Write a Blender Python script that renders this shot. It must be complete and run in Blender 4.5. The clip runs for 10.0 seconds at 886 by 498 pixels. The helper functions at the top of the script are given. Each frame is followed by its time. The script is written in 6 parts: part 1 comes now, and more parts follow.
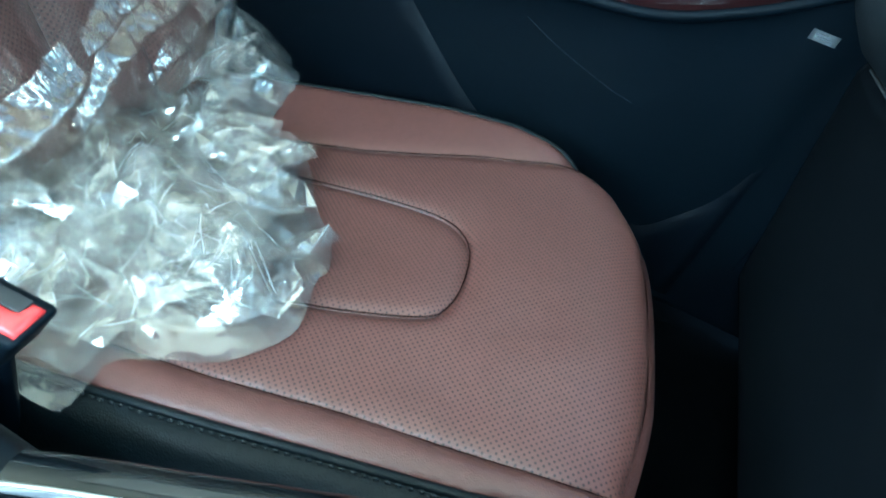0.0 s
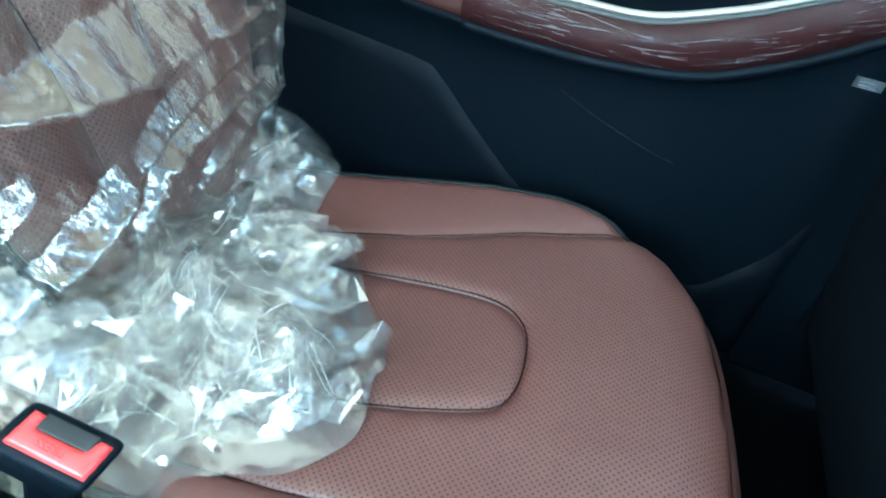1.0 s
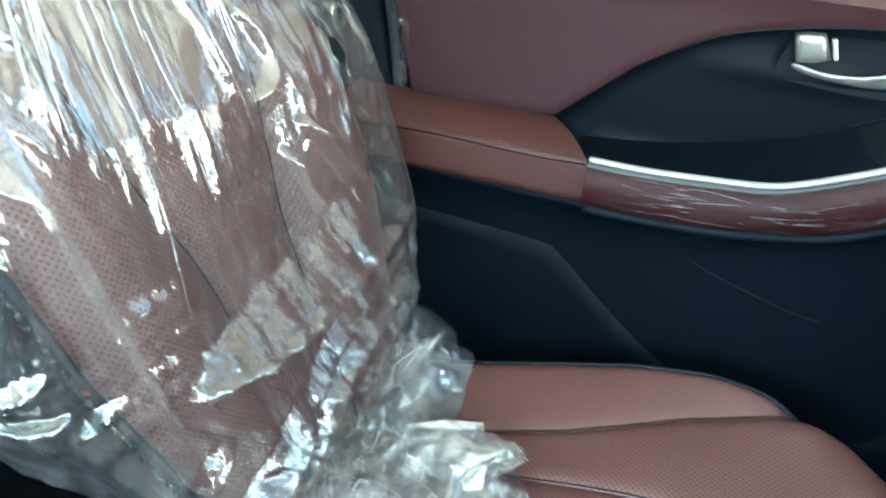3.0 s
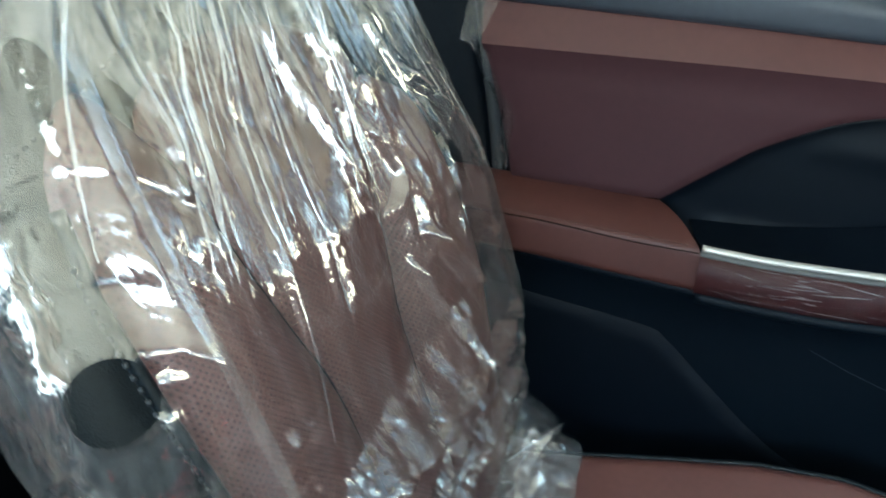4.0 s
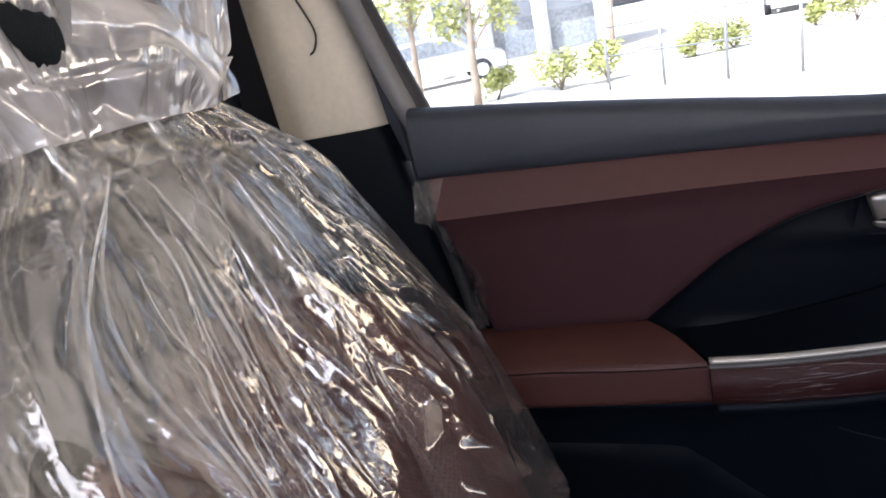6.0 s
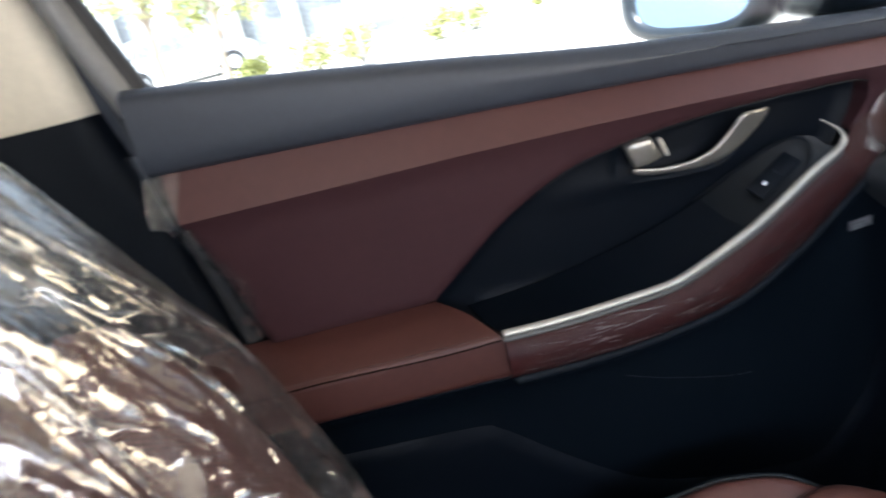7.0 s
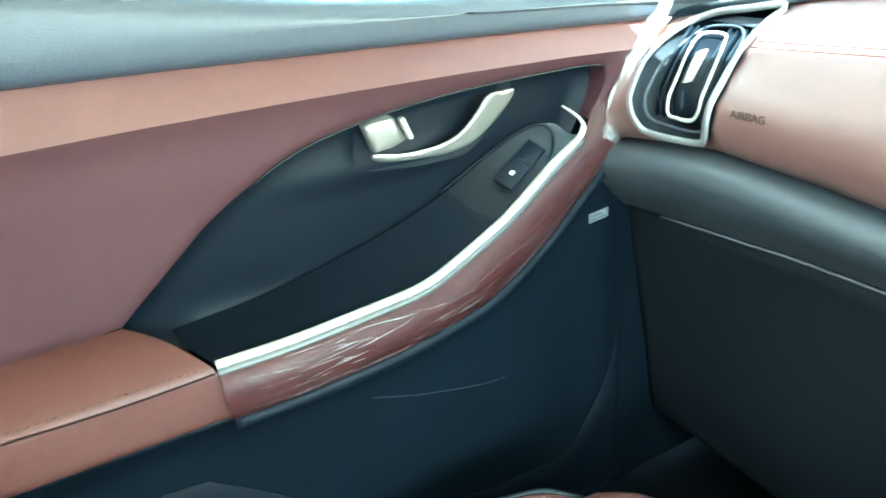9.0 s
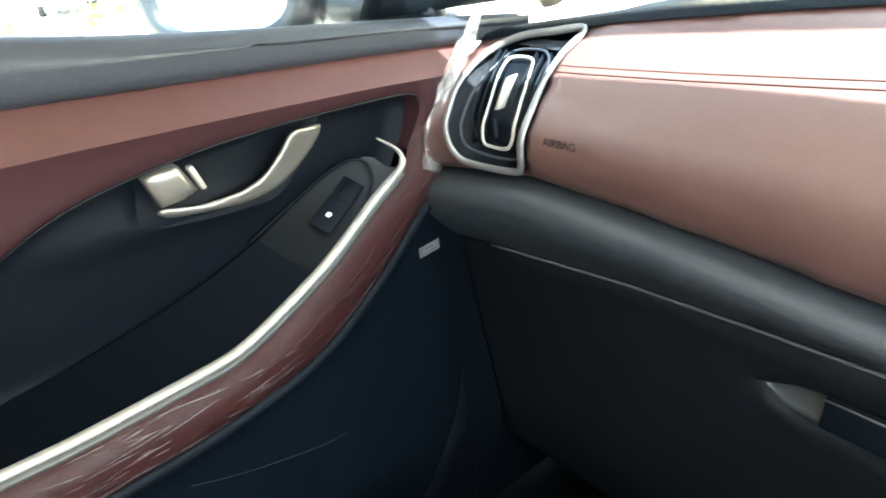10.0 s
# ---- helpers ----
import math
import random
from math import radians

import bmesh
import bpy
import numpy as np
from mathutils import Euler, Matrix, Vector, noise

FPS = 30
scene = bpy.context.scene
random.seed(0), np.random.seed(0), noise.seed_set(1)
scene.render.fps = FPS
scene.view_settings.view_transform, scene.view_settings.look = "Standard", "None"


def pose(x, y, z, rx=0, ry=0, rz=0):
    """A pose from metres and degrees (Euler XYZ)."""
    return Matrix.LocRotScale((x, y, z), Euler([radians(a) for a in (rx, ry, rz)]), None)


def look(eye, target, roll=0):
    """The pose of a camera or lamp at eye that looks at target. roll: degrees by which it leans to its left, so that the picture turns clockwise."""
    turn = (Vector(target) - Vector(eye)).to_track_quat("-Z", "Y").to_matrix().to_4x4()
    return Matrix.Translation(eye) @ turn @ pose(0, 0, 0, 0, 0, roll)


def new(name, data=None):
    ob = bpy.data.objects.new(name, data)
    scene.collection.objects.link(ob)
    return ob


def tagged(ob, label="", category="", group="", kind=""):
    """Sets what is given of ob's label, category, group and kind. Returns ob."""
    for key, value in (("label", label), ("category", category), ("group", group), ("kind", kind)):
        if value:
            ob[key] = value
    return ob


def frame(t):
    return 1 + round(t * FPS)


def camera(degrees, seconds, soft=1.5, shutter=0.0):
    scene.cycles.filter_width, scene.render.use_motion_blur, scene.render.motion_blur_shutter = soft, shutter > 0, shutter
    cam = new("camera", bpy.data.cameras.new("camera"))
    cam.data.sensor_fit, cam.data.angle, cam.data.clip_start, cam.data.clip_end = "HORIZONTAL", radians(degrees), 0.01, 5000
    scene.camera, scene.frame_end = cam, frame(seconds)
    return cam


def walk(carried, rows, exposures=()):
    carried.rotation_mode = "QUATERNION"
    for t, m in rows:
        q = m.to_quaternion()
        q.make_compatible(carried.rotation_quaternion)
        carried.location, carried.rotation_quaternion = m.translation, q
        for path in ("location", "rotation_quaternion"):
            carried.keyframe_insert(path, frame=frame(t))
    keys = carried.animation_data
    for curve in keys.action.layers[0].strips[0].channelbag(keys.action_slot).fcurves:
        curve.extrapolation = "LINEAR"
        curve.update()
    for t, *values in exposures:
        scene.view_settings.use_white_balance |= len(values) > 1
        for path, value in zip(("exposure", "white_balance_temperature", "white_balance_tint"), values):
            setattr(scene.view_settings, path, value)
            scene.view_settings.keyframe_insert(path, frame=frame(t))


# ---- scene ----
import functools

cam = camera(67.8, 10.0, soft=1.7, shutter=0.4)
EXPOSURES = [(0, 3.25, 4300, -19), (2, 3.45, 4500, -13), (3.5, 3.1, 4750, -12), (4.5, 1.82, 5150, 4), (5.0, 1.6, 5350, 14), (6.5, 1.35, 5550, 21), (7.0, 2.15, 5500, 12), (7.5, 3.6, 5200, -10), (8.0, 4.1, 4950, -22), (9.0, 4.6, 4950, -23), (10, 3.4, 5700, -2)]
PATH = [
    (0, (0.229, 0.247, 1.101), (-1.243, 0.126, -0.248), 22.9),
    (0.5, (0.222, 0.239, 1.107), (-1.296, 0.026, -0.177), 18.9),
    (1, (0.21, 0.223, 1.111), (-1.323, -0.078, -0.137), 14.4),
    (1.5, (0.201, 0.194, 1.135), (-1.358, -0.147, -0.071), 12.8),
    (2, (0.194, 0.157, 1.157), (-1.395, -0.217, 0.002), 10.6),
    (2.2, (0.194, 0.169, 1.155), (-1.405, -0.312, 0.056), 8.5),
    (3.3, (0.2, 0.083, 1.198), (-1.442, -0.534, 0.236), 3.2),
    (3.5, (0.196, 0.072, 1.214), (-1.432, -0.601, 0.267), 3.1),
    (4, (0.196, 0.032, 1.232), (-1.423, -0.748, 0.354), 1.2),
    (4.5, (0.202, 0.002, 1.252), (-1.405, -0.872, 0.445), 0.2),
    (5, (0.221, -0.005, 1.287), (-1.382, -0.954, 0.559), -2.2),
    (5.2, (0.209, -0.019, 1.302), (-1.464, -0.879, 0.622), -4.6),
    (6.3, (0.161, -0.075, 1.325), (-1.679, -0.601, 0.743), -13.0),
    (6.5, (0.145, -0.084, 1.319), (-1.709, -0.507, 0.698), -13.0),
    (7, (0.069, -0.061, 1.286), (-1.783, -0.027, 0.531), -13.5),
    (7.5, (0.001, -0.066, 1.246), (-1.768, 0.389, 0.431), -8.8),
    (8, (-0.031, -0.019, 1.224), (-1.724, 0.645, 0.392), -6.6),
    (8.5, (-0.051, -0.019, 1.213), (-1.731, 0.661, 0.368), -4.7),
    (9, (-0.07, -0.016, 1.213), (-1.711, 0.74, 0.356), -5.9),
    (9.5, (-0.087, 0.033, 1.212), (-1.629, 1.014, 0.399), -6.4),
    (10, (-0.105, 0.061, 1.214), (-1.53, 1.171, 0.356), -5.7),
]
walk(cam, [(t, look(eye, target, roll)) for t, eye, target, roll in PATH], EXPOSURES)

# ---- light ----
world = bpy.data.worlds.new("sky")
scene.world = world
world.use_nodes = True
_n = world.node_tree.nodes
_sky = _n.new("ShaderNodeTexSky")
_sky.sky_type = "NISHITA"
_sky.sun_disc = False
_sky.dust_density, _sky.ozone_density = 4.0, 0.5
_sky.sun_elevation = radians(58)
_sky.sun_rotation = radians(120)
_n["Background"].inputs["Strength"].default_value = 0.15
_haze = _n.new("ShaderNodeHueSaturation")
_haze.inputs["Saturation"].default_value = 0.4
world.node_tree.links.new(_sky.outputs["Color"], _haze.inputs["Color"])
world.node_tree.links.new(_haze.outputs["Color"], _n["Background"].inputs["Color"])

SUN = bpy.data.lights.new("sun", "SUN")
SUN.energy, SUN.angle, SUN.color = 5.0, radians(0.5), (1.0, 0.96, 0.9)
new("sun", SUN).matrix_world = look((8.0, -4.6, 14.8), (0, 0, 0))


def window_light(name, eye, target, width, height, watts, colour=(0.95, 0.98, 1.0)):
    data = bpy.data.lights.new(name, "AREA")
    data.shape, data.size, data.size_y, data.energy, data.color = "RECTANGLE", width, height, watts, colour
    ob = new(name, data)
    ob.matrix_world = look(eye, target)
    return ob


SKYLIGHT = (0.94, 0.98, 1.0)
window_light("windscreen_sky_light", (0.07, 0.80, 1.47), (0.0, 0.0, 1.40), 1.20, 0.15, 1.5, SKYLIGHT)
window_light("windscreen_yard_light", (0.07, 0.90, 1.27), (0.0, 0.0, 1.62), 1.40, 0.15, 2.7, (1.0, 0.81, 0.52))
# added fill from overhead; no roof window is seen
window_light("overhead_fill", (0.07, -0.20, 1.575), (0.07, -0.195, 0.5), 0.80, 0.80, 0.45, (1.0, 0.89, 0.72))
window_light("driver_window_daylight", (0.86, 0.05, 1.32), (0.0, 0.0, 1.45), 0.95, 0.27, 2.1, (0.98, 0.97, 0.98))
window_light("rear_window_daylight", (0.86, -1.05, 1.35), (0.0, -0.8, 1.45), 0.8, 0.36, 1.3, (1.0, 0.92, 0.80))
window_light("tailgate_daylight", (0.07, -2.20, 1.36), (0.07, 0.5, 1.18), 1.20, 0.34, 3.5, SKYLIGHT)


# ---- materials ----
def mat(name, colour, rough=0.5, metal=0.0, vary=0.15, scale=30.0, grain=0.0, grain_scale=900.0, coat=0.0, spec=0.5):
    """Principled surface with broad and fine colour variation and a cellular grain."""
    m = bpy.data.materials.new(name)
    m.use_nodes = True
    nt = m.node_tree
    p = nt.nodes["Principled BSDF"]
    p.inputs["Roughness"].default_value, p.inputs["Metallic"].default_value = rough, metal
    p.inputs["Coat Weight"].default_value = coat
    p.inputs["Specular IOR Level"].default_value = spec
    tc = nt.nodes.new("ShaderNodeTexCoord")
    n1, n2 = nt.nodes.new("ShaderNodeTexNoise"), nt.nodes.new("ShaderNodeTexNoise")
    n1.inputs["Scale"].default_value, n2.inputs["Scale"].default_value = scale * 0.25, scale * 8
    n1.inputs["Detail"].default_value, n2.inputs["Detail"].default_value = 3, 2
    for n in (n1, n2):
        nt.links.new(tc.outputs["Object"], n.inputs["Vector"])
    add = nt.nodes.new("ShaderNodeMath")
    add.operation = "ADD"
    nt.links.new(n1.outputs["Fac"], add.inputs[0])
    nt.links.new(n2.outputs["Fac"], add.inputs[1])
    ramp = nt.nodes.new("ShaderNodeMapRange")
    ramp.inputs["From Min"].default_value, ramp.inputs["From Max"].default_value = 0.7, 1.3
    nt.links.new(add.outputs[0], ramp.inputs["Value"])
    mix = nt.nodes.new("ShaderNodeMix")
    mix.data_type = "RGBA"
    lo = [c * (1 - vary) for c in colour]
    hi = [min(1.0, c * (1 + vary)) for c in colour]
    mix.inputs["A"].default_value, mix.inputs["B"].default_value = (*lo, 1), (*hi, 1)
    nt.links.new(ramp.outputs["Result"], mix.inputs["Factor"])
    nt.links.new(mix.outputs["Result"], p.inputs["Base Color"])
    rr = nt.nodes.new("ShaderNodeMapRange")
    rr.inputs["To Min"].default_value, rr.inputs["To Max"].default_value = max(0.02, rough - 0.06), min(1.0, rough + 0.06)
    nt.links.new(n1.outputs["Fac"], rr.inputs["Value"])
    nt.links.new(rr.outputs["Result"], p.inputs["Roughness"])
    if grain:
        v = nt.nodes.new("ShaderNodeTexVoronoi")
        v.inputs["Scale"].default_value = grain_scale
        nt.links.new(tc.outputs["Object"], v.inputs["Vector"])
        b = nt.nodes.new("ShaderNodeBump")
        b.inputs["Strength"].default_value, b.inputs["Distance"].default_value = grain, 0.0006
        nt.links.new(v.outputs["Distance"], b.inputs["Height"])
        nt.links.new(b.outputs["Normal"], p.inputs["Normal"])
    return m


def perforate(m, u, v, spacing=0.0046, radius=0.215, dark=(0.018, 0.007, 0.0055)):
    """Rows of punched holes over the axes u and v (0 x, 1 y, 2 z)."""
    nt = m.node_tree
    p = nt.nodes["Principled BSDF"]
    tc = nt.nodes.new("ShaderNodeTexCoord")
    sep = nt.nodes.new("ShaderNodeSeparateXYZ")
    nt.links.new(tc.outputs["Object"], sep.inputs[0])

    def math_node(op, a, b=None):
        n = nt.nodes.new("ShaderNodeMath")
        n.operation = op
        for k, val in enumerate((a, b)):
            if val is None:
                continue
            if isinstance(val, (int, float)):
                n.inputs[k].default_value = val
            else:
                nt.links.new(val, n.inputs[k])
        return n.outputs[0]
    a = math_node("DIVIDE", sep.outputs[u], spacing * 1.414)
    b = math_node("DIVIDE", sep.outputs[v], spacing * 1.414)
    fa = math_node("SUBTRACT", math_node("FRACT", math_node("ADD", a, b)), 0.5)
    fb = math_node("SUBTRACT", math_node("FRACT", math_node("SUBTRACT", a, b)), 0.5)
    d = math_node("SQRT", math_node("ADD", math_node("MULTIPLY", fa, fa), math_node("MULTIPLY", fb, fb)))
    hole = nt.nodes.new("ShaderNodeMapRange")
    hole.inputs["From Min"].default_value, hole.inputs["From Max"].default_value = radius + 0.06, radius - 0.06
    nt.links.new(d, hole.inputs["Value"])
    link = p.inputs["Base Color"].links[0]
    src = link.from_socket
    mix = nt.nodes.new("ShaderNodeMix")
    mix.data_type = "RGBA"
    nt.links.new(hole.outputs["Result"], mix.inputs["Factor"])
    nt.links.new(src, mix.inputs["A"])
    mix.inputs["B"].default_value = (*dark, 1)
    nt.links.new(mix.outputs["Result"], p.inputs["Base Color"])
    return m


def film(name, gloss=0.12, milk=0.08, rough=0.05, tint=(0.97, 0.97, 0.96), crinkle=0.25, crinkle_scale=60.0, stretch=(1, 1, 1), creases=0.0, crease_scale=16.0, fresnel=0.55, glint=(1.0, 1.0, 1.0)):
    """Thin clear polythene: mostly see-through, a little milky, with sharp glints."""
    m = bpy.data.materials.new(name)
    m.use_nodes = True
    nt = m.node_tree
    nt.nodes.remove(nt.nodes["Principled BSDF"])
    out = nt.nodes["Material Output"]
    tr, gl, df, tl = (nt.nodes.new("ShaderNodeBsdf" + k) for k in ("Transparent", "Glossy", "Diffuse", "Translucent"))
    tr.inputs["Color"].default_value = (*tint, 1)
    gl.inputs["Color"].default_value = (*glint, 1)
    gl.inputs["Roughness"].default_value = rough
    df.inputs["Color"].default_value = tl.inputs["Color"].default_value = (0.87, 0.855, 0.855, 1)
    tc = nt.nodes.new("ShaderNodeTexCoord")
    mp = nt.nodes.new("ShaderNodeMapping")
    mp.inputs["Scale"].default_value = stretch
    nt.links.new(tc.outputs["Object"], mp.inputs["Vector"])
    no = nt.nodes.new("ShaderNodeTexNoise")
    no.inputs["Scale"].default_value, no.inputs["Detail"].default_value = crinkle_scale * 0.5, 3
    no.inputs["Distortion"].default_value = 0.6
    nt.links.new(mp.outputs["Vector"], no.inputs["Vector"])
    # flat facets with sharp creases at two sizes
    total = no.outputs["Fac"]
    for grow, weight in ((0.45, 1.6), (1.1, 0.9)):
        warp = nt.nodes.new("ShaderNodeVectorMath")
        warp.operation = "MULTIPLY_ADD"
        warp.inputs[1].default_value = (0.02, 0.02, 0.02)
        nt.links.new(no.outputs["Color"], warp.inputs[0])
        nt.links.new(mp.outputs["Vector"], warp.inputs[2])
        vo = nt.nodes.new("ShaderNodeTexVoronoi")
        vo.feature = "DISTANCE_TO_EDGE"
        vo.inputs["Scale"].default_value = crinkle_scale * grow
        nt.links.new(warp.outputs[0], vo.inputs["Vector"])
        ad = nt.nodes.new("ShaderNodeMath")
        ad.operation = "MULTIPLY_ADD"
        ad.inputs[1].default_value = weight
        nt.links.new(vo.outputs["Distance"], ad.inputs[0])
        nt.links.new(total, ad.inputs[2])
        total = ad.outputs[0]
    bp = nt.nodes.new("ShaderNodeBump")
    bp.inputs["Strength"].default_value, bp.inputs["Distance"].default_value = crinkle, 0.006
    nt.links.new(ad.outputs[0], bp.inputs["Height"])
    for s in (gl, df):
        nt.links.new(bp.outputs["Normal"], s.inputs["Normal"])
    fr = nt.nodes.new("ShaderNodeFresnel")
    fr.inputs["IOR"].default_value = 1.5
    nt.links.new(bp.outputs["Normal"], fr.inputs["Normal"])
    gf = nt.nodes.new("ShaderNodeMath")
    gf.operation, gf.use_clamp = "MULTIPLY_ADD", True
    gf.inputs[1].default_value, gf.inputs[2].default_value = fresnel, gloss
    nt.links.new(fr.outputs[0], gf.inputs[0])
    half = nt.nodes.new("ShaderNodeMixShader")
    half.inputs[0].default_value = 0.5
    nt.links.new(df.outputs[0], half.inputs[1])
    nt.links.new(tl.outputs[0], half.inputs[2])
    body = nt.nodes.new("ShaderNodeMixShader")
    mk = nt.nodes.new("ShaderNodeMapRange")
    mk.inputs["From Min"].default_value, mk.inputs["From Max"].default_value = 0.35, 0.75
    mk.inputs["To Min"].default_value, mk.inputs["To Max"].default_value = milk * 0.5, milk * 1.6
    nt.links.new(no.outputs["Fac"], mk.inputs["Value"])
    ve = nt.nodes.new("ShaderNodeTexVoronoi")
    ve.feature = "DISTANCE_TO_EDGE"
    ve.inputs["Scale"].default_value = crease_scale
    wob = nt.nodes.new("ShaderNodeVectorMath")
    wob.operation = "MULTIPLY_ADD"
    wob.inputs[1].default_value = (0.05, 0.05, 0.05)
    nt.links.new(no.outputs["Color"], wob.inputs[0])
    nt.links.new(mp.outputs["Vector"], wob.inputs[2])
    nt.links.new(wob.outputs[0], ve.inputs["Vector"])
    cr = nt.nodes.new("ShaderNodeMapRange")
    cr.inputs["From Min"].default_value, cr.inputs["From Max"].default_value = 0.035, 0.0
    cr.inputs["To Min"].default_value, cr.inputs["To Max"].default_value = 0.0, creases
    nt.links.new(ve.outputs["Distance"], cr.inputs["Value"])
    ml = nt.nodes.new("ShaderNodeMath")
    ml.operation, ml.use_clamp = "ADD", True
    nt.links.new(mk.outputs["Result"], ml.inputs[0])
    nt.links.new(cr.outputs["Result"], ml.inputs[1])
    nt.links.new(ml.outputs[0], body.inputs[0])
    nt.links.new(tr.outputs[0], body.inputs[1])
    nt.links.new(half.outputs[0], body.inputs[2])
    top = nt.nodes.new("ShaderNodeMixShader")
    nt.links.new(gf.outputs[0], top.inputs[0])
    nt.links.new(body.outputs[0], top.inputs[1])
    nt.links.new(gl.outputs[0], top.inputs[2])
    nt.links.new(top.outputs[0], out.inputs["Surface"])
    return m


def glass(name, tint=(0.9, 0.95, 0.93)):
    m = bpy.data.materials.new(name)
    m.use_nodes = True
    nt = m.node_tree
    nt.nodes.remove(nt.nodes["Principled BSDF"])
    tr, gl, fr, mx = (nt.nodes.new(k) for k in ("ShaderNodeBsdfTransparent", "ShaderNodeBsdfGlossy", "ShaderNodeFresnel", "ShaderNodeMixShader"))
    tr.inputs["Color"].default_value = (*tint, 1)
    gl.inputs["Roughness"].default_value = 0.01
    fr.inputs["IOR"].default_value = 1.45
    nt.links.new(fr.outputs[0], mx.inputs[0])
    nt.links.new(tr.outputs[0], mx.inputs[1])
    nt.links.new(gl.outputs[0], mx.inputs[2])
    nt.links.new(mx.outputs[0], nt.nodes["Material Output"].inputs["Surface"])
    return m


LEATHER = (0.102, 0.0420, 0.0345)
M_LEATHER = mat("cognac leather", LEATHER, 0.42, vary=0.10, scale=14, grain=0.35, grain_scale=750)
M_PERF = perforate(mat("perforated cognac leather, cushion", LEATHER, 0.45, vary=0.10, scale=14, grain=0.3), 0, 1)
M_PERF_BACK = perforate(mat("perforated cognac leather, backrest", LEATHER, 0.45, vary=0.10, scale=14, grain=0.3), 0, 2)
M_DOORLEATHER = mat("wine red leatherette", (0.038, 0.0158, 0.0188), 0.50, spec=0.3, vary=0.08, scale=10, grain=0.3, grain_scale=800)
# warm light from above is put into this lighter, more tan colour
M_TOPLITLEATHER = mat("toplit leatherette", (0.060, 0.0240, 0.0225), 0.48, spec=0.4, vary=0.08, scale=10, grain=0.3, grain_scale=800)
M_PULL = mat("dark wine red wrap", (0.029, 0.0075, 0.0078), 0.5, spec=0.15, vary=0.08, scale=10, grain=0.1, grain_scale=800)
M_ARM = mat("armrest leatherette", (0.054, 0.0185, 0.0145), 0.48, spec=0.35, vary=0.10, scale=12, grain=0.35, grain_scale=750)
M_DASH = mat("dash leatherette", (0.090, 0.043, 0.037), 0.46, spec=1.0, vary=0.06, scale=8, grain=0.12, grain_scale=900)
M_BLACKLEATHER = mat("black leather", (0.0045, 0.0070, 0.0092), 0.42, spec=0.2, vary=0.2, scale=20, grain=0.5, grain_scale=600)
M_PLASTIC = mat("charcoal soft plastic", (0.0024, 0.0046, 0.0078), 0.48, spec=0.12, vary=0.15, scale=18, grain=0.4, grain_scale=1100)
M_BELT = mat("slate soft-touch plastic", (0.024, 0.029, 0.040), 0.45, spec=0.5, vary=0.10, scale=14, grain=0.5, grain_scale=1000)
M_HARD = mat("dark hard plastic", (0.0020, 0.0036, 0.0066), 0.5, spec=0.13, vary=0.15, scale=20, grain=0.35, grain_scale=1300)
M_GREY = mat("grey switch panel plastic", (0.0031, 0.0044, 0.0062), 0.45, spec=0.25, vary=0.1, scale=20, grain=0.2)
# base colour raised to carry the broad highlight along the band
M_BAND = mat("charcoal dash band plastic, highlight in its colour", (0.034, 0.039, 0.046), 0.38, vary=0.12, scale=16, grain=0.5, grain_scale=1000)
# lifted above the other charcoal plastics to stand in for haze over the lid
M_GLOVE = mat("charcoal glovebox plastic, haze in its colour", (0.0056, 0.0072, 0.0100), 0.5, spec=0.2, vary=0.15, scale=18, grain=0.5, grain_scale=1000)
M_LINE = mat("grey trim edge", (0.085, 0.09, 0.095), 0.45, vary=0.05)
M_FRAMEGREY = mat("mid grey frame trim", (0.15, 0.148, 0.142), 0.45, vary=0.08, scale=14, grain=0.3)
M_PIANO = mat("gloss black trim", (0.004, 0.005, 0.006), 0.09, vary=0.2, scale=5, spec=0.5)
M_SILVER = mat("satin silver trim", (0.52, 0.495, 0.44), 0.34, metal=0.45, vary=0.05, scale=30)
M_HANDLE = mat("satin nickel handle", (0.34, 0.325, 0.295), 0.36, metal=0.8, vary=0.05, scale=30)
M_LIP = mat("dark grey satin strip face", (0.045, 0.043, 0.040), 0.45, metal=0.1, vary=0.06, scale=20)
M_CHROME = mat("chrome", (0.82, 0.83, 0.84), 0.10, metal=1.0, vary=0.03, scale=10)
M_BEZEL = mat("satin silver bezel", (0.30, 0.30, 0.30), 0.32, metal=0.7, vary=0.05, scale=20)
M_RED = mat("red buckle plastic", (0.75, 0.05, 0.05), 0.32, vary=0.08, scale=40)
M_REDTEXT = mat("moulded red lettering", (0.45, 0.02, 0.025), 0.45, vary=0.05)
M_BEIGE = mat("beige pillar trim", (0.62, 0.56, 0.44), 0.6, vary=0.06, scale=12, grain=0.3, grain_scale=900)
M_ROOF = mat("beige woven headliner", (0.72, 0.65, 0.50), 0.9, vary=0.10, scale=60, grain=0.4, grain_scale=1400)
M_CARPET = mat("dark floor carpet", (0.0026, 0.0030, 0.0036), 0.95, spec=0.0, vary=0.35, scale=90, grain=0.8, grain_scale=700)
M_WEB = mat("dark belt webbing", (0.022, 0.022, 0.024), 0.75, vary=0.2, scale=60, grain=0.6, grain_scale=500)
M_RUBBER = mat("black rubber seal", (0.015, 0.015, 0.016), 0.6, vary=0.15, scale=30)
M_THREAD = mat("dark stitching thread", (0.009, 0.012, 0.014), 0.6, vary=0.1)
M_REDTHREAD = mat("brown stitching thread", (0.035, 0.013, 0.010), 0.6, vary=0.1)
M_SEAM = mat("dark seam thread", (0.014, 0.0055, 0.0045), 0.8, spec=0.05, vary=0.1)
M_DASHSEAM = mat("dash seam", (0.045, 0.022, 0.019), 0.7, spec=0.2, vary=0.1)
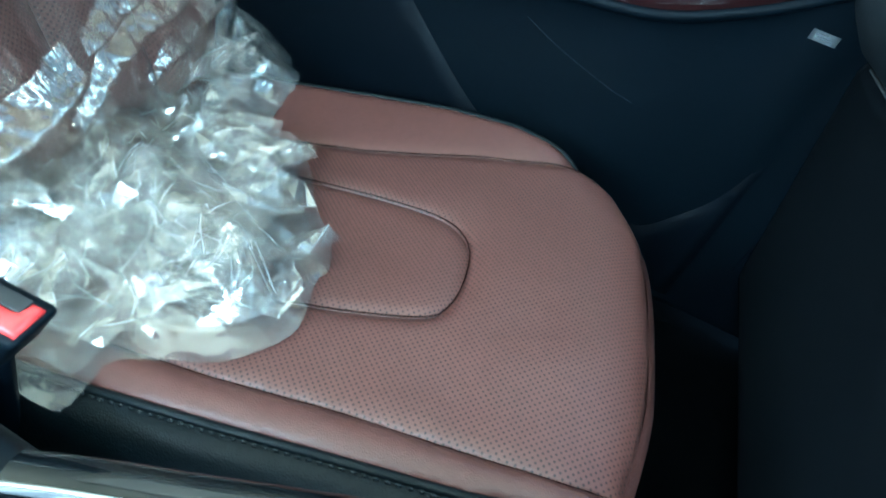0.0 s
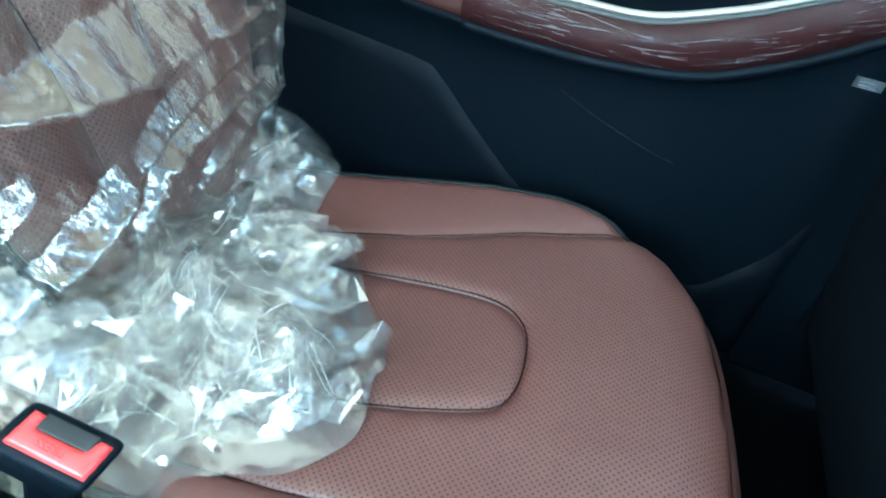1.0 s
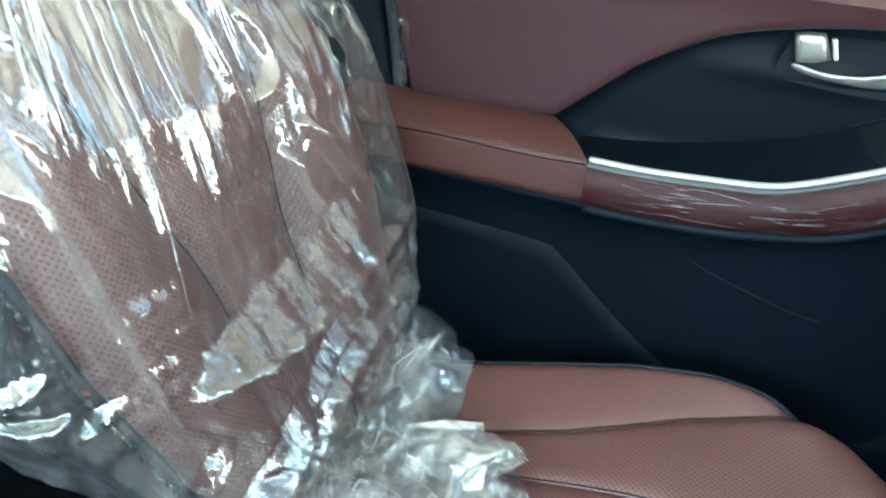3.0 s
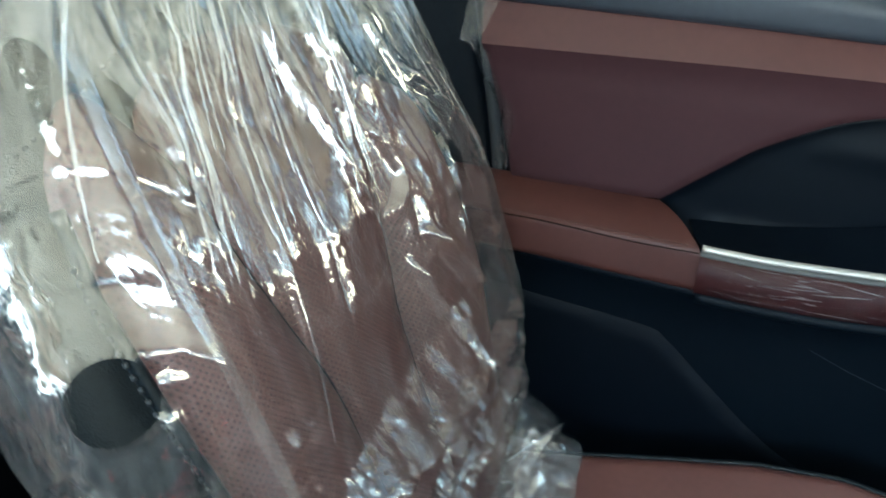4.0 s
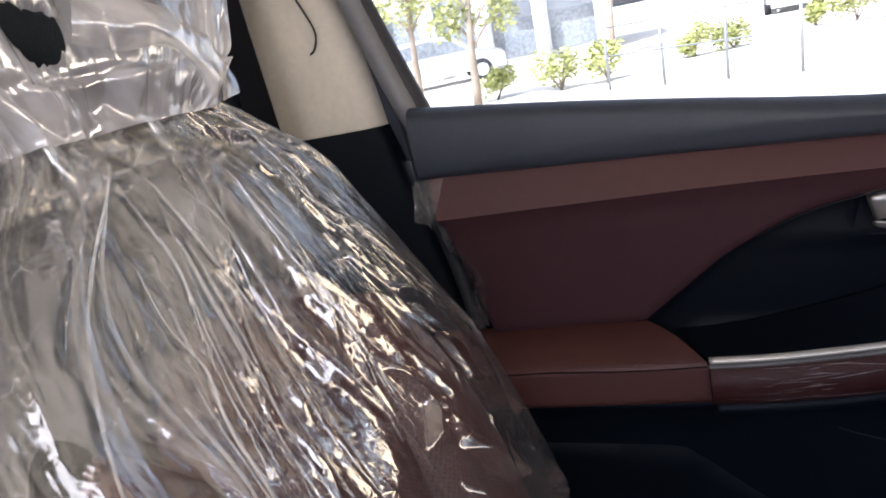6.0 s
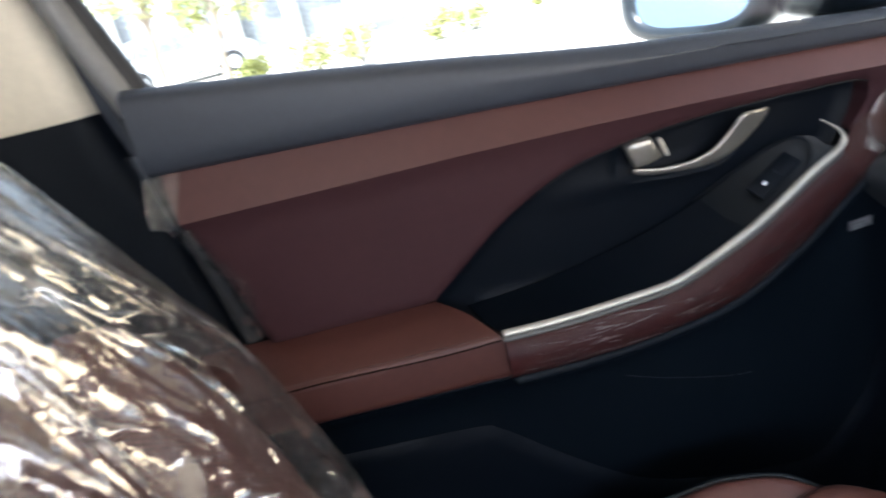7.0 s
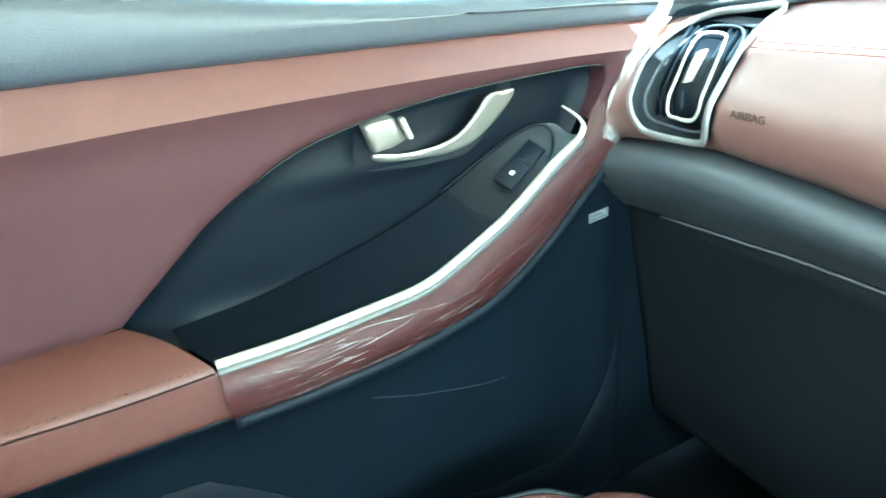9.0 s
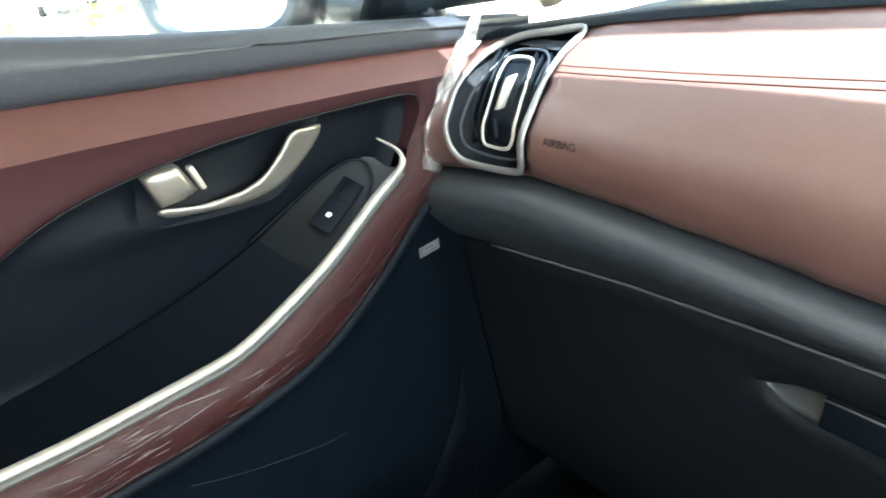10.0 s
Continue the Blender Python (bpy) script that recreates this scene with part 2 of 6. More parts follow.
M_TAG = mat("clear adhesive tag", (0.62, 0.64, 0.65), 0.25, vary=0.1)
M_TAGINK = mat("faint tag printing", (0.15, 0.16, 0.17), 0.5, vary=0.05)
M_TEXT = mat("debossed lettering", (0.050, 0.030, 0.027), 0.7, spec=0.2, vary=0.05)
M_SWITCHMARK = mat("white switch mark", (0.85, 0.88, 0.9), 0.5, vary=0.02)
M_BAG = film("polythene seat cover", glint=(1.0, 0.965, 0.89), gloss=0.125, fresnel=0.5, milk=0.05, rough=0.015, crinkle=0.15, crinkle_scale=60, stretch=(2.6, 1.2, 0.40), creases=0.05, crease_scale=9)
# milky film for thin strips that imitate glints on creases
M_GLINT = film("milky glint strip", gloss=0.16, fresnel=0.4, milk=0.42, rough=0.10, crinkle=0.10, crinkle_scale=60)
# milky film for thin strips that imitate sky reflected along folds
M_STREAK = film("milky streak strip of polythene", gloss=0.16, fresnel=0.4, milk=0.30, rough=0.08, crinkle=0.06, crinkle_scale=60)
M_WIDEPLEAT = film("loose doubled polythene", gloss=0.08, fresnel=0.4, milk=0.10, rough=0.10, crinkle=0.10, crinkle_scale=60)
M_GATHER = film("gathered polythene", gloss=0.10, fresnel=0.4, milk=0.11, rough=0.03, crinkle=0.14, crinkle_scale=50, stretch=(3.0, 1.2, 0.25), creases=0.25, crease_scale=14)
M_HOOD = film("polythene over the headrest", gloss=0.16, milk=0.56, rough=0.08, crinkle=0.10, crinkle_scale=24)
M_HEAP = film("crumpled polythene", glint=(1.0, 0.98, 0.93), gloss=0.10, milk=0.14, rough=0.05, tint=(0.975, 0.965, 0.955), crinkle=0.06, crinkle_scale=70, creases=0.10, crease_scale=14)
M_FLAP = film("loose polythene flap", glint=(1.0, 0.98, 0.93), gloss=0.13, milk=0.15, rough=0.04, tint=(0.985, 0.98, 0.97), crinkle=0.05, crinkle_scale=60, creases=0.10, crease_scale=22)
M_PULLFILM = film("protective door film", gloss=0.004, fresnel=0.04, milk=0.003, rough=0.04, crinkle=0.05, crinkle_scale=50, stretch=(1, 0.2, 2.4))
M_GLASS = glass("tinted side glass")
M_SCREEN = glass("tinted windscreen glass", (0.40, 0.44, 0.43))
M_MIRROR = mat("mirror glass", (0.42, 0.52, 0.60), 0.015, metal=1.0, vary=0.01)
M_BODY = mat("dark mirror housing paint", (0.014, 0.018, 0.022), 0.3, vary=0.05, coat=0.15)


# ---- building blocks ----
def thing(name, base, label, category, group="", kind=""):
    ob = new(name)
    ob.empty_display_size = 0.05
    ob.matrix_basis = Matrix.Translation(base)
    return tagged(ob, label, category, group, kind)


def part(name, bm, material, parent=None, label="", smooth=True):
    me = bpy.data.meshes.new(name)
    bmesh.ops.recalc_face_normals(bm, faces=bm.faces[:])
    bm.to_mesh(me)
    bm.free()
    me.materials.append(material)
    if smooth:
        me.shade_smooth()
    ob = new(name, me)
    if parent is not None:
        ob.parent = parent
        if parent.type == "EMPTY":
            ob.matrix_parent_inverse = parent.matrix_basis.inverted()
    if label:
        ob["label"] = label
    return ob


def cat(pts, n, closed=False):
    """n points along a smooth curve through pts, evenly spaced."""
    p = [np.array(q, float) for q in pts]
    k = len(p)
    fine = []
    segs = k if closed else k - 1
    for i in range(segs):
        if closed:
            a, b, c, d = p[(i - 1) % k], p[i], p[(i + 1) % k], p[(i + 2) % k]
        else:
            a, b, c, d = p[max(i - 1, 0)], p[i], p[i + 1], p[min(i + 2, k - 1)]
        for s in np.linspace(0, 1, 24, endpoint=False):
            fine.append(0.5 * (2 * b + (c - a) * s + (2 * a - 5 * b + 4 * c - d) * s * s + (3 * b - a - 3 * c + d) * s ** 3))
    fine.append(p[0] if closed else p[-1])
    fine = np.array(fine)
    run = np.concatenate(([0], np.cumsum(np.linalg.norm(np.diff(fine, axis=0), axis=1))))
    at = np.linspace(0, run[-1], n, endpoint=not closed)
    return [np.array([np.interp(s, run, fine[:, j]) for j in range(fine.shape[1])]) for s in at]


def grid(rows, close_u=False, close_v=False):
    """A mesh through rows of points."""
    bm = bmesh.new()
    vs = [[bm.verts.new(Vector(p)) for p in r] for r in rows]
    nr, nc = len(vs), len(vs[0])
    for i in range(nr if close_v else nr - 1):
        for j in range(nc if close_u else nc - 1):
            quad = [vs[i][j], vs[i][(j + 1) % nc], vs[(i + 1) % nr][(j + 1) % nc], vs[(i + 1) % nr][j]]
            try:
                bm.faces.new(quad)
            except ValueError:
                pass
    return bm


def loft(curves, n=48, m=0):
    """A surface across several long curves; m extra rows make it round between them."""
    rows = [cat(c, n) for c in curves]
    if m:
        cols = [cat([r[j] for r in rows], m) for j in range(n)]
        rows = [[cols[j][i] for j in range(n)] for i in range(m)]
    return grid(rows)


def tube(path, radius, sides=8, closed=False, squash=(1.0, 1.0), n=0, up=(0, 0, 1)):
    """A round or flattened rod along a path."""
    pts = [np.array(p, float) for p in (cat(path, n, closed) if n else path)]
    k = len(pts)
    rows = []
    for i, p in enumerate(pts):
        d = Vector(pts[(i + 1) % k] - pts[i - 1]) if closed else Vector(pts[min(i + 1, k - 1)] - pts[max(i - 1, 0)])
        d.normalize()
        s = d.cross(Vector(up))
        s = s.normalized() if s.length > 1e-4 else Vector((1, 0, 0))
        u = s.cross(d).normalized()
        r = radius(i / max(1, k - 1)) if callable(radius) else radius
        rows.append([Vector(p) + s * (r * squash[0] * math.cos(a)) + u * (r * squash[1] * math.sin(a))
                     for a in [2 * math.pi * q / sides for q in range(sides)]])
    bm = grid(rows, close_u=True, close_v=closed)
    if not closed:
        bm.verts.ensure_lookup_table()
        bm.faces.new([bm.verts[j] for j in range(sides)])
        bm.faces.new([bm.verts[(k - 1) * sides + j] for j in range(sides)][::-1])
    return bm


def inside(p, poly):
    x, y = p
    hit = False
    j = len(poly) - 1
    for i in range(len(poly)):
        xi, yi = poly[i][0], poly[i][1]
        xj, yj = poly[j][0], poly[j][1]
        if (yi > y) != (yj > y) and x < (xj - xi) * (y - yi) / (yj - yi) + xi:
            hit = not hit
        j = i
    return hit


def edge_distance(P, poly):
    """Distance of every row of P from a closed outline."""
    a = np.array(poly, float)[:, :2]
    b = np.roll(a, -1, axis=0)
    best = np.full(len(P), 1e9)
    for s, e in zip(a, b):
        d = e - s
        t = np.clip(((P - s) @ d) / max(1e-12, d @ d), 0, 1)
        best = np.minimum(best, np.linalg.norm(P - (s + t[:, None] * d), axis=1))
    return best


def sheet(outline, place, step=0.012, holes=(), skirt=None, jitter=0.0, hard=False):
    """A surface over a flat outline: place(u, v, d) gives the point, d the distance from the rim. skirt: a vector by which the rim turns back."""
    from mathutils.geometry import delaunay_2d_cdt
    loops = [list(outline), *[list(h) for h in holes]]
    verts, edges = [], []
    for lp in loops:
        base = len(verts)
        verts += [Vector((float(p[0]), float(p[1]))) for p in lp]
        edges += [(base + i, base + (i + 1) % len(lp)) for i in range(len(lp))]
    o = np.array([(p[0], p[1]) for p in outline], float)
    lo, hi = o.min(axis=0), o.max(axis=0)
    us, vs_ = np.arange(lo[0] + step * 0.5, hi[0], step), np.arange(lo[1] + step * 0.5, hi[1], step)
    cand = np.array([(u + (step * 0.5 if k % 2 else 0), v) for k, v in enumerate(vs_) for u in us])
    rnd = np.random.RandomState(7)
    if len(cand):
        cand = cand + (rnd.rand(*cand.shape) - 0.5) * step * jitter
        keep = np.array([inside(p, loops[0]) and not any(inside(p, h) for h in loops[1:]) for p in cand])
        cand = cand[keep]
        if len(cand):
            dist = np.min([edge_distance(cand, lp) for lp in loops], axis=0)
            cand = cand[dist > step * 0.35]
        verts += [Vector((float(p[0]), float(p[1]))) for p in cand]
    out_v, _, out_f = delaunay_2d_cdt(verts, edges, [], 1, 1e-6)[:3]
    P = np.array([(v.x, v.y) for v in out_v])
    d = np.min([edge_distance(P, lp) for lp in loops], axis=0)
    bm = bmesh.new()
    made = [bm.verts.new(Vector(place(P[i, 0], P[i, 1], d[i]))) for i in range(len(P))]
    for f in out_f:
        c = P[list(f)].mean(axis=0)
        if not inside(c, loops[0]) or any(inside(c, h) for h in loops[1:]):
            continue
        try:
            bm.faces.new([made[i] for i in f])
        except ValueError:
            pass
    if skirt is not None:
        rim = [e for e in bm.edges if len(e.link_faces) == 1]
        ext = bmesh.ops.extrude_edge_only(bm, edges=rim)["geom"]
        for v in ext:
            if isinstance(v, bmesh.types.BMVert):
                v.co += Vector(skirt)
        if hard:
            bmesh.ops.split_edges(bm, edges=rim)
    loose = [v for v in bm.verts if not v.link_faces]
    bmesh.ops.delete(bm, geom=loose, context="VERTS")
    return bm


def rounded(size, at, r=0.01, turn=None, segs=3):
    """A box with rounded edges."""
    bm = bmesh.new()
    bmesh.ops.create_cube(bm, size=1.0, matrix=Matrix.Diagonal((*size, 1)))
    bmesh.ops.bevel(bm, geom=bm.edges[:], offset=min(r, min(size) * 0.45), segments=segs, affect="EDGES", profile=0.5)
    bm.transform((Matrix.Translation(at) @ turn) if turn else Matrix.Translation(at))
    return bm


def stitches(path, length=0.006, gap=0.003, r=0.0012, lift=(0, 0, 0)):
    """A row of short thread ends along a path, one mesh."""
    pts = cat(path, 400)
    run = [0.0]
    for a, b in zip(pts, pts[1:]):
        run.append(run[-1] + float(np.linalg.norm(b - a)))
    arr = np.array(pts)
    bm = bmesh.new()
    s = 0.0
    while s + length < run[-1]:
        a = np.array([np.interp(s, run, arr[:, j]) for j in range(3)]) + np.array(lift)
        b = np.array([np.interp(s + length, run, arr[:, j]) for j in range(3)]) + np.array(lift)
        d = Vector(b - a)
        m = Matrix.Translation(Vector((a + b) / 2)) @ d.to_track_quat("X", "Z").to_matrix().to_4x4() @ Matrix.Diagonal((length / 2 / r, 1, 1, 1))
        bmesh.ops.create_icosphere(bm, subdivisions=1, radius=r, matrix=m)
        s += length + gap
    return bm


def lettering(name, text, size, m, material, parent, depth=0.0004, space=1.0):
    cu = bpy.data.curves.new(name, "FONT")
    cu.body, cu.size, cu.extrude, cu.align_x, cu.align_y, cu.space_character = text, size, depth, "CENTER", "CENTER", space
    tmp = new("text_tmp", cu)
    dg = bpy.context.evaluated_depsgraph_get()
    dg.update()
    me = bpy.data.meshes.new_from_object(tmp.evaluated_get(dg))
    bpy.data.objects.remove(tmp)
    bm = bmesh.new()
    bm.from_mesh(me)
    bm.transform(m)
    return part(name, bm, material, parent, smooth=False)


def lattice(i, j, seed):
    v = math.sin(i * 127.1 + j * 311.7 + seed * 74.7) * 43758.5453
    return 2.0 * (v - math.floor(v)) - 1.0


def fold(u, v, seed):
    """Flat triangular facets that meet in sharp creases, -1 to 1."""
    k = (u + v) * 0.366
    i, j = math.floor(u + k), math.floor(v + k)
    a, b = u + k - i, v + k - j
    h0, h2 = lattice(i, j, seed), lattice(i + 1, j + 1, seed)
    if a > b:
        h1 = lattice(i + 1, j, seed)
        return h0 + (h1 - h0) * a + (h2 - h1) * b
    h1 = lattice(i, j + 1, seed)
    return h0 + (h1 - h0) * b + (h2 - h1) * a


def along(y, pts):
    return float(np.interp(y, [p[0] for p in pts], [p[1] for p in pts]))


# ---- car shell ----
part_floor = part("floor", rounded((1.75, 3.6, 0.06), (0.07, -0.55, 0.29), 0.02), M_CARPET)
tagged(part_floor, "dark carpeted car floor", "floor", kind="structure")
def roof_z(x, y):
    return 1.60 - 0.10 * ((x - 0.07) / 0.78) ** 4 - 0.02 * ((y + 0.9) / 1.4) ** 2


# the roof opening is made up to go with the overhead fill lamp
roof_o = [(-0.70, -2.3), (0.84, -2.3), (0.84, 0.42), (-0.70, 0.42)]
roof_hole = [tuple(p) for p in cat([(-0.34, -0.56), (-0.34, 0.16), (-0.30, 0.21), (0.44, 0.21), (0.48, 0.16), (0.48, -0.56), (0.44, -0.61), (-0.30, -0.61)], 48, True)]
tagged(part("ceiling", sheet(roof_o, lambda x, y, d: (x, y, roof_z(x, y)), 0.09, holes=[roof_hole], skirt=(0, 0, 0.05)), M_ROOF), "beige woven cloth headliner with an added opening over the fill lamp", "headliner", kind="structure")

# unseen panel, added to stop direct sun through the made-up opening
tagged(part("added_sun_blocker", rounded((0.90, 0.90, 0.012), (0.07, -0.20, 1.615), 0.005), M_ROOF), "added unseen pale panel that keeps the sun out of the roof opening", "sunroof blind", kind="structure")
# side walls: window bands stay open
for name, x, sgn in (("wall_driver_side", 0.90, 1), ("wall_rear_passenger_side", -0.80, -1)):
    y0, y1 = (-2.3, 1.0) if sgn > 0 else (-2.3, -0.66)
    tagged(part(name, rounded((0.06, y1 - y0, 0.86), (x, (y0 + y1) / 2, 0.69), 0.02), M_PLASTIC), "dark lower door trim of the cabin side", "cabin wall", kind="structure")
    tagged(part("trim", rounded((0.06, y1 - y0, 0.09), (x - 0.05 * sgn, (y0 + y1) / 2, 1.545), 0.02), M_ROOF), "beige roof edge trim above the windows", "trim", kind="structure")
tagged(part("wall_rear", rounded((1.7, 0.06, 0.84), (0.07, -2.32, 0.72), 0.02), M_PLASTIC), "dark trim closing the rear of the cabin", "cabin wall", kind="structure")
tagged(part("trim", rounded((1.7, 0.06, 0.08), (0.07, -2.32, 1.58), 0.02), M_ROOF), "beige roof edge trim above the rear window", "trim", kind="structure")
tagged(part("window_2", rounded((1.64, 0.006, 0.42), (0.07, -2.33, 1.34), 0.002), M_GLASS), "tinted glass of the tailgate window", "window", kind="structure")
tagged(part("windscreen", grid([[(x, 1.19 - 0.73 * k, 1.15 + 0.44 * k + 0.03 * math.sin(math.pi * k) - 0.05 * ((x - 0.07) / 0.8) ** 2) for x in np.linspace(-0.74, 0.88, 12)] for k in np.linspace(0, 1, 8)]), M_SCREEN), "sloping tinted windscreen above the dashboard", "windscreen", kind="structure")
tagged(part("wall_front", rounded((1.7, 0.06, 0.85), (0.07, 1.18, 0.72), 0.02), M_PLASTIC), "dark bulkhead below the windscreen", "bulkhead", kind="structure")
tagged(part("trim", tube([(0.83, 1.05, 1.10), (0.80, 0.72, 1.38), (0.76, 0.42, 1.55)], 0.045, 10, n=12), M_BEIGE), "beige windscreen pillar trim", "pillar trim", kind="structure")
tagged(part("trim", tube([(-0.745, 0.80, 1.135), (-0.735, 0.60, 1.33), (-0.69, 0.30, 1.52)], 0.034, 12, n=14), M_BEIGE), "beige windscreen pillar trim", "pillar trim", kind="structure")
tagged(part("trim", tube([(-0.70, 0.34, 1.535), (-0.70, -0.40, 1.56), (-0.70, -1.2, 1.55), (-0.70, -2.2, 1.53)], 0.035, 10, n=16), M_ROOF), "beige roof edge trim above the windows", "trim", kind="structure")

tagged(part("rear_door_trim", rounded((0.05, 1.66, 0.46), (-0.81, -1.49, 1.33), 0.02), M_HARD), "dark shaded rear door and quarter trim", "cabin wall", kind="structure")
# rear bench behind the front seat
bench = thing("rear_seat", (0.07, -1.25, 0.32), "dark rear bench seat still in shiny plastic wrap", "rear seat")
part("seat", rounded((1.30, 0.52, 0.30), (0.07, -1.15, 0.50), 0.06), M_CARPET, bench)
rows = []
for z in np.linspace(0.55, 1.46, 16):
    rows.append([(x, -1.38 - 0.38 * (z - 0.55) + 0.05 * math.cos((x - 0.07) * 9), z) for x in np.linspace(-0.58, 0.72, 30)])
part("backrest", grid(rows), M_HARD, bench)
rows = []
for z in np.linspace(0.52, 1.48, 70):
    rows.append([(x, -1.30 - 0.36 * (z - 0.55) + 0.03 * noise.noise(Vector((x * 9, z * 4, 3))) + 0.012 * noise.noise(Vector((x * 30, z * 14, 8))), z) for x in np.linspace(-0.62, 0.76, 100)])
part("plastic_wrap", grid(rows), film("rear seat wrap", gloss=0.11, milk=0.012, rough=0.05, crinkle=0.4, crinkle_scale=26, fresnel=0.4), bench, "clear wrinkled polythene")

# ---- B-pillar, belt and seals ----
pillar = thing("pillar_trim", (-0.80, -0.50, 0.34), "two-tone centre pillar trim, beige above and black below", "pillar trim", kind="structure")
rows = []
for z, yl, yr in ((1.212, -0.63, -0.416), (1.28, -0.628, -0.425), (1.35, -0.622, -0.436), (1.42, -0.615, -0.452), (1.50, -0.605, -0.47), (1.57, -0.595, -0.49)):
    lean = -0.10 * (1.225 - z)
    rows.append([(-0.83 + lean, yl - 0.03, z), (-0.79 + lean, yl, z), (-0.772 + lean, yl + 0.03, z), (-0.770 + lean, (yl + yr) / 2, z), (-0.774 + lean, yr - 0.03, z), (-0.79 + lean, yr - 0.004, z), (-0.82 + lean, yr, z)])
part("upper_trim", grid([cat(r, 30) for r in rows]), M_BEIGE, pillar, "smooth beige plastic")
rows = []
for z, yl, yr in ((0.34, -0.60, -0.30), (0.60, -0.62, -0.31), (0.85, -0.635, -0.335), (1.05, -0.635, -0.375), (1.16, -0.632, -0.40), (1.222, -0.63, -0.416)):
    rows.append([(-0.83, yl - 0.03, z), (-0.785, yl, z), (-0.764, yl + 0.03, z), (-0.760, (yl + yr) / 2, z), (-0.764, yr - 0.03, z), (-0.785, yr - 0.004, z), (-0.82, yr, z)])
part("lower_trim", grid([cat(r, 30) for r in rows]), M_HARD, pillar, "matt black plastic")
part("guide_line", tube([(-0.748, -0.500, 1.42), (-0.752, -0.485, 1.375), (-0.757, -0.494, 1.350), (-0.758, -0.503, 1.344)], 0.0016, 6, n=24), M_RUBBER, pillar)
tagged(part("door_seal", tube([(-0.775, -0.475, 1.55), (-0.785, -0.425, 1.40), (-0.79, -0.392, 1.25), (-0.775, -0.372, 1.10), (-0.765, -0.335, 0.90), (-0.76, -0.31, 0.60), (-0.76, -0.30, 0.38)], 0.012, 10, n=40), M_RUBBER),
       "black rubber door seal along the pillar", "door seal", kind="structure")

belt = thing("seat_belt", (-0.72, -0.60, 0.45), "dark woven seat belt hanging from the centre pillar", "seat belt")
rows = [[(-0.735 + 0.01 * math.sin(z * 5), -0.625 + 0.03 * (1.44 - z) * 0.2, z), (-0.715 + 0.01 * math.sin(z * 5), -0.565 + 0.06 * (1.44 - z) * 0.4, z)] for z in np.linspace(0.5, 1.50, 30)]
bm = grid(rows)
bmesh.ops.solidify(bm, geom=bm.faces[:], thickness=0.0015)
part("webbing", bm, M_WEB, belt)
part("belt_guide", rounded((0.03, 0.09, 0.06), (-0.745, -0.585, 1.50), 0.012), M_HARD, belt)

# ---- passenger door ----
LT = [(-0.36, 1.142), (-0.16, 1.134), (0.05, 1.125), (0.22, 1.116), (0.47, 1.1025), (0.60, 1.094), (0.75, 1.084)]
BT = [(-0.37, 1.244), (-0.151, 1.217), (0.054, 1.187), (0.136, 1.173), (0.261, 1.156), (0.503, 1.134), (0.75, 1.110)]
CR = [(-0.40, 1.086), (0.0, 1.087), (0.15, 1.085), (0.31, 1.081), (0.45, 1.076), (0.55, 1.070), (0.62, 1.064)]
STRIP = [(-.65, 0, .862), (-.652, .076, .861), (-.655, .165, .865), (-.656, .221, .870), (-.662, .26, .879), (-.672, .325, .903), (-.68, .365, .92), (-.70, .431, .950), (-.708, .459, .961), (-.714, .485, .973)]
HOOK = [(-.717, .491, .983), (-.72, .485, .995), (-.722, .463, 1.012)]
BOT = [(-.645, 0, .798), (-.645, .092, .799), (-.649, .198, .805), (-.66, .308, .822), (-.68, .399, .858), (-.70, .48, .905), (-.71, .548, .959), (-.715, .565, 1.0), (-.72, .575, 1.03), (-.722, .588, 1.065), (-.715, .598, 1.094)]
POCKET = [(-.073, .887), (.002, .952), (.034, .979), (.074, 1.004), (.119, 1.028), (.165, 1.042), (.24, 1.055), (.32, 1.061), (.425, 1.062), (.488, 1.060), (.510, 1.052), (.516, 1.036), (.510, 1.012), (.499, .990)]

door = thing("door_1", (-0.72, 0.1, 0.38), "closed front passenger door with wine red and charcoal trim panel", "car door", kind="structure")


def line(pts, dx, x, dz, ys):
    return [(x + dx, y, along(y, pts) + dz) for y in ys]


YS = np.linspace(-0.362, 0.70, 12)
curves = [line(LT, 0, -0.7165, 0.001, YS), line(LT, 0, -0.709, 0.007, YS), line(LT, 0, -0.704, 0.028, YS), [(-0.704, y, 0.35 * along(y, LT) + 0.65 * along(y, BT)) for y in YS],
          line(BT, 0, -0.708, -0.010, YS), line(BT, 0, -0.718, -0.002, YS), line(BT, 0, -0.735, 0.001, YS), line(BT, 0, -0.765, -0.006, YS), line(BT, 0, -0.772, -0.03, YS)]
part("belt_trim", loft(curves, 60, 36), M_BELT, door, "slate grey soft-touch window ledge")


def leather_x(y, z, d=0.0):
    zc, zt = along(y, CR), along(y, LT)
    if z >= zc:
        return -0.688 - 0.029 * (z - zc) / max(0.01, zt - zc)
    return -0.688 - 0.025 * (1 - math.exp((z - zc) / 0.040)) - 0.02 * max(0.0, (1.03 - z) / 0.15)


pocket_c = [tuple(p) for p in cat(POCKET, 60)]
top = [(y, along(y, LT) - 0.001) for y in np.linspace(-0.350, 0.594, 40)]
rear = [tuple(p) for p in cat([(-0.300, 0.880), (-0.312, 0.95), (-0.335, 1.06), (-0.350, 1.130)], 14)]
front = [(0.592, 1.07), (0.580, 1.035), (0.565, 1.005), (0.535, 0.985)]
crease = [(y, along(y, CR)) for y in np.linspace(-0.341, 0.588, 50)]
band = [p for p in rear if p[1] > 1.088] + [(y, z + 0.007) for y, z in top] + front[:1] + crease[::-1]
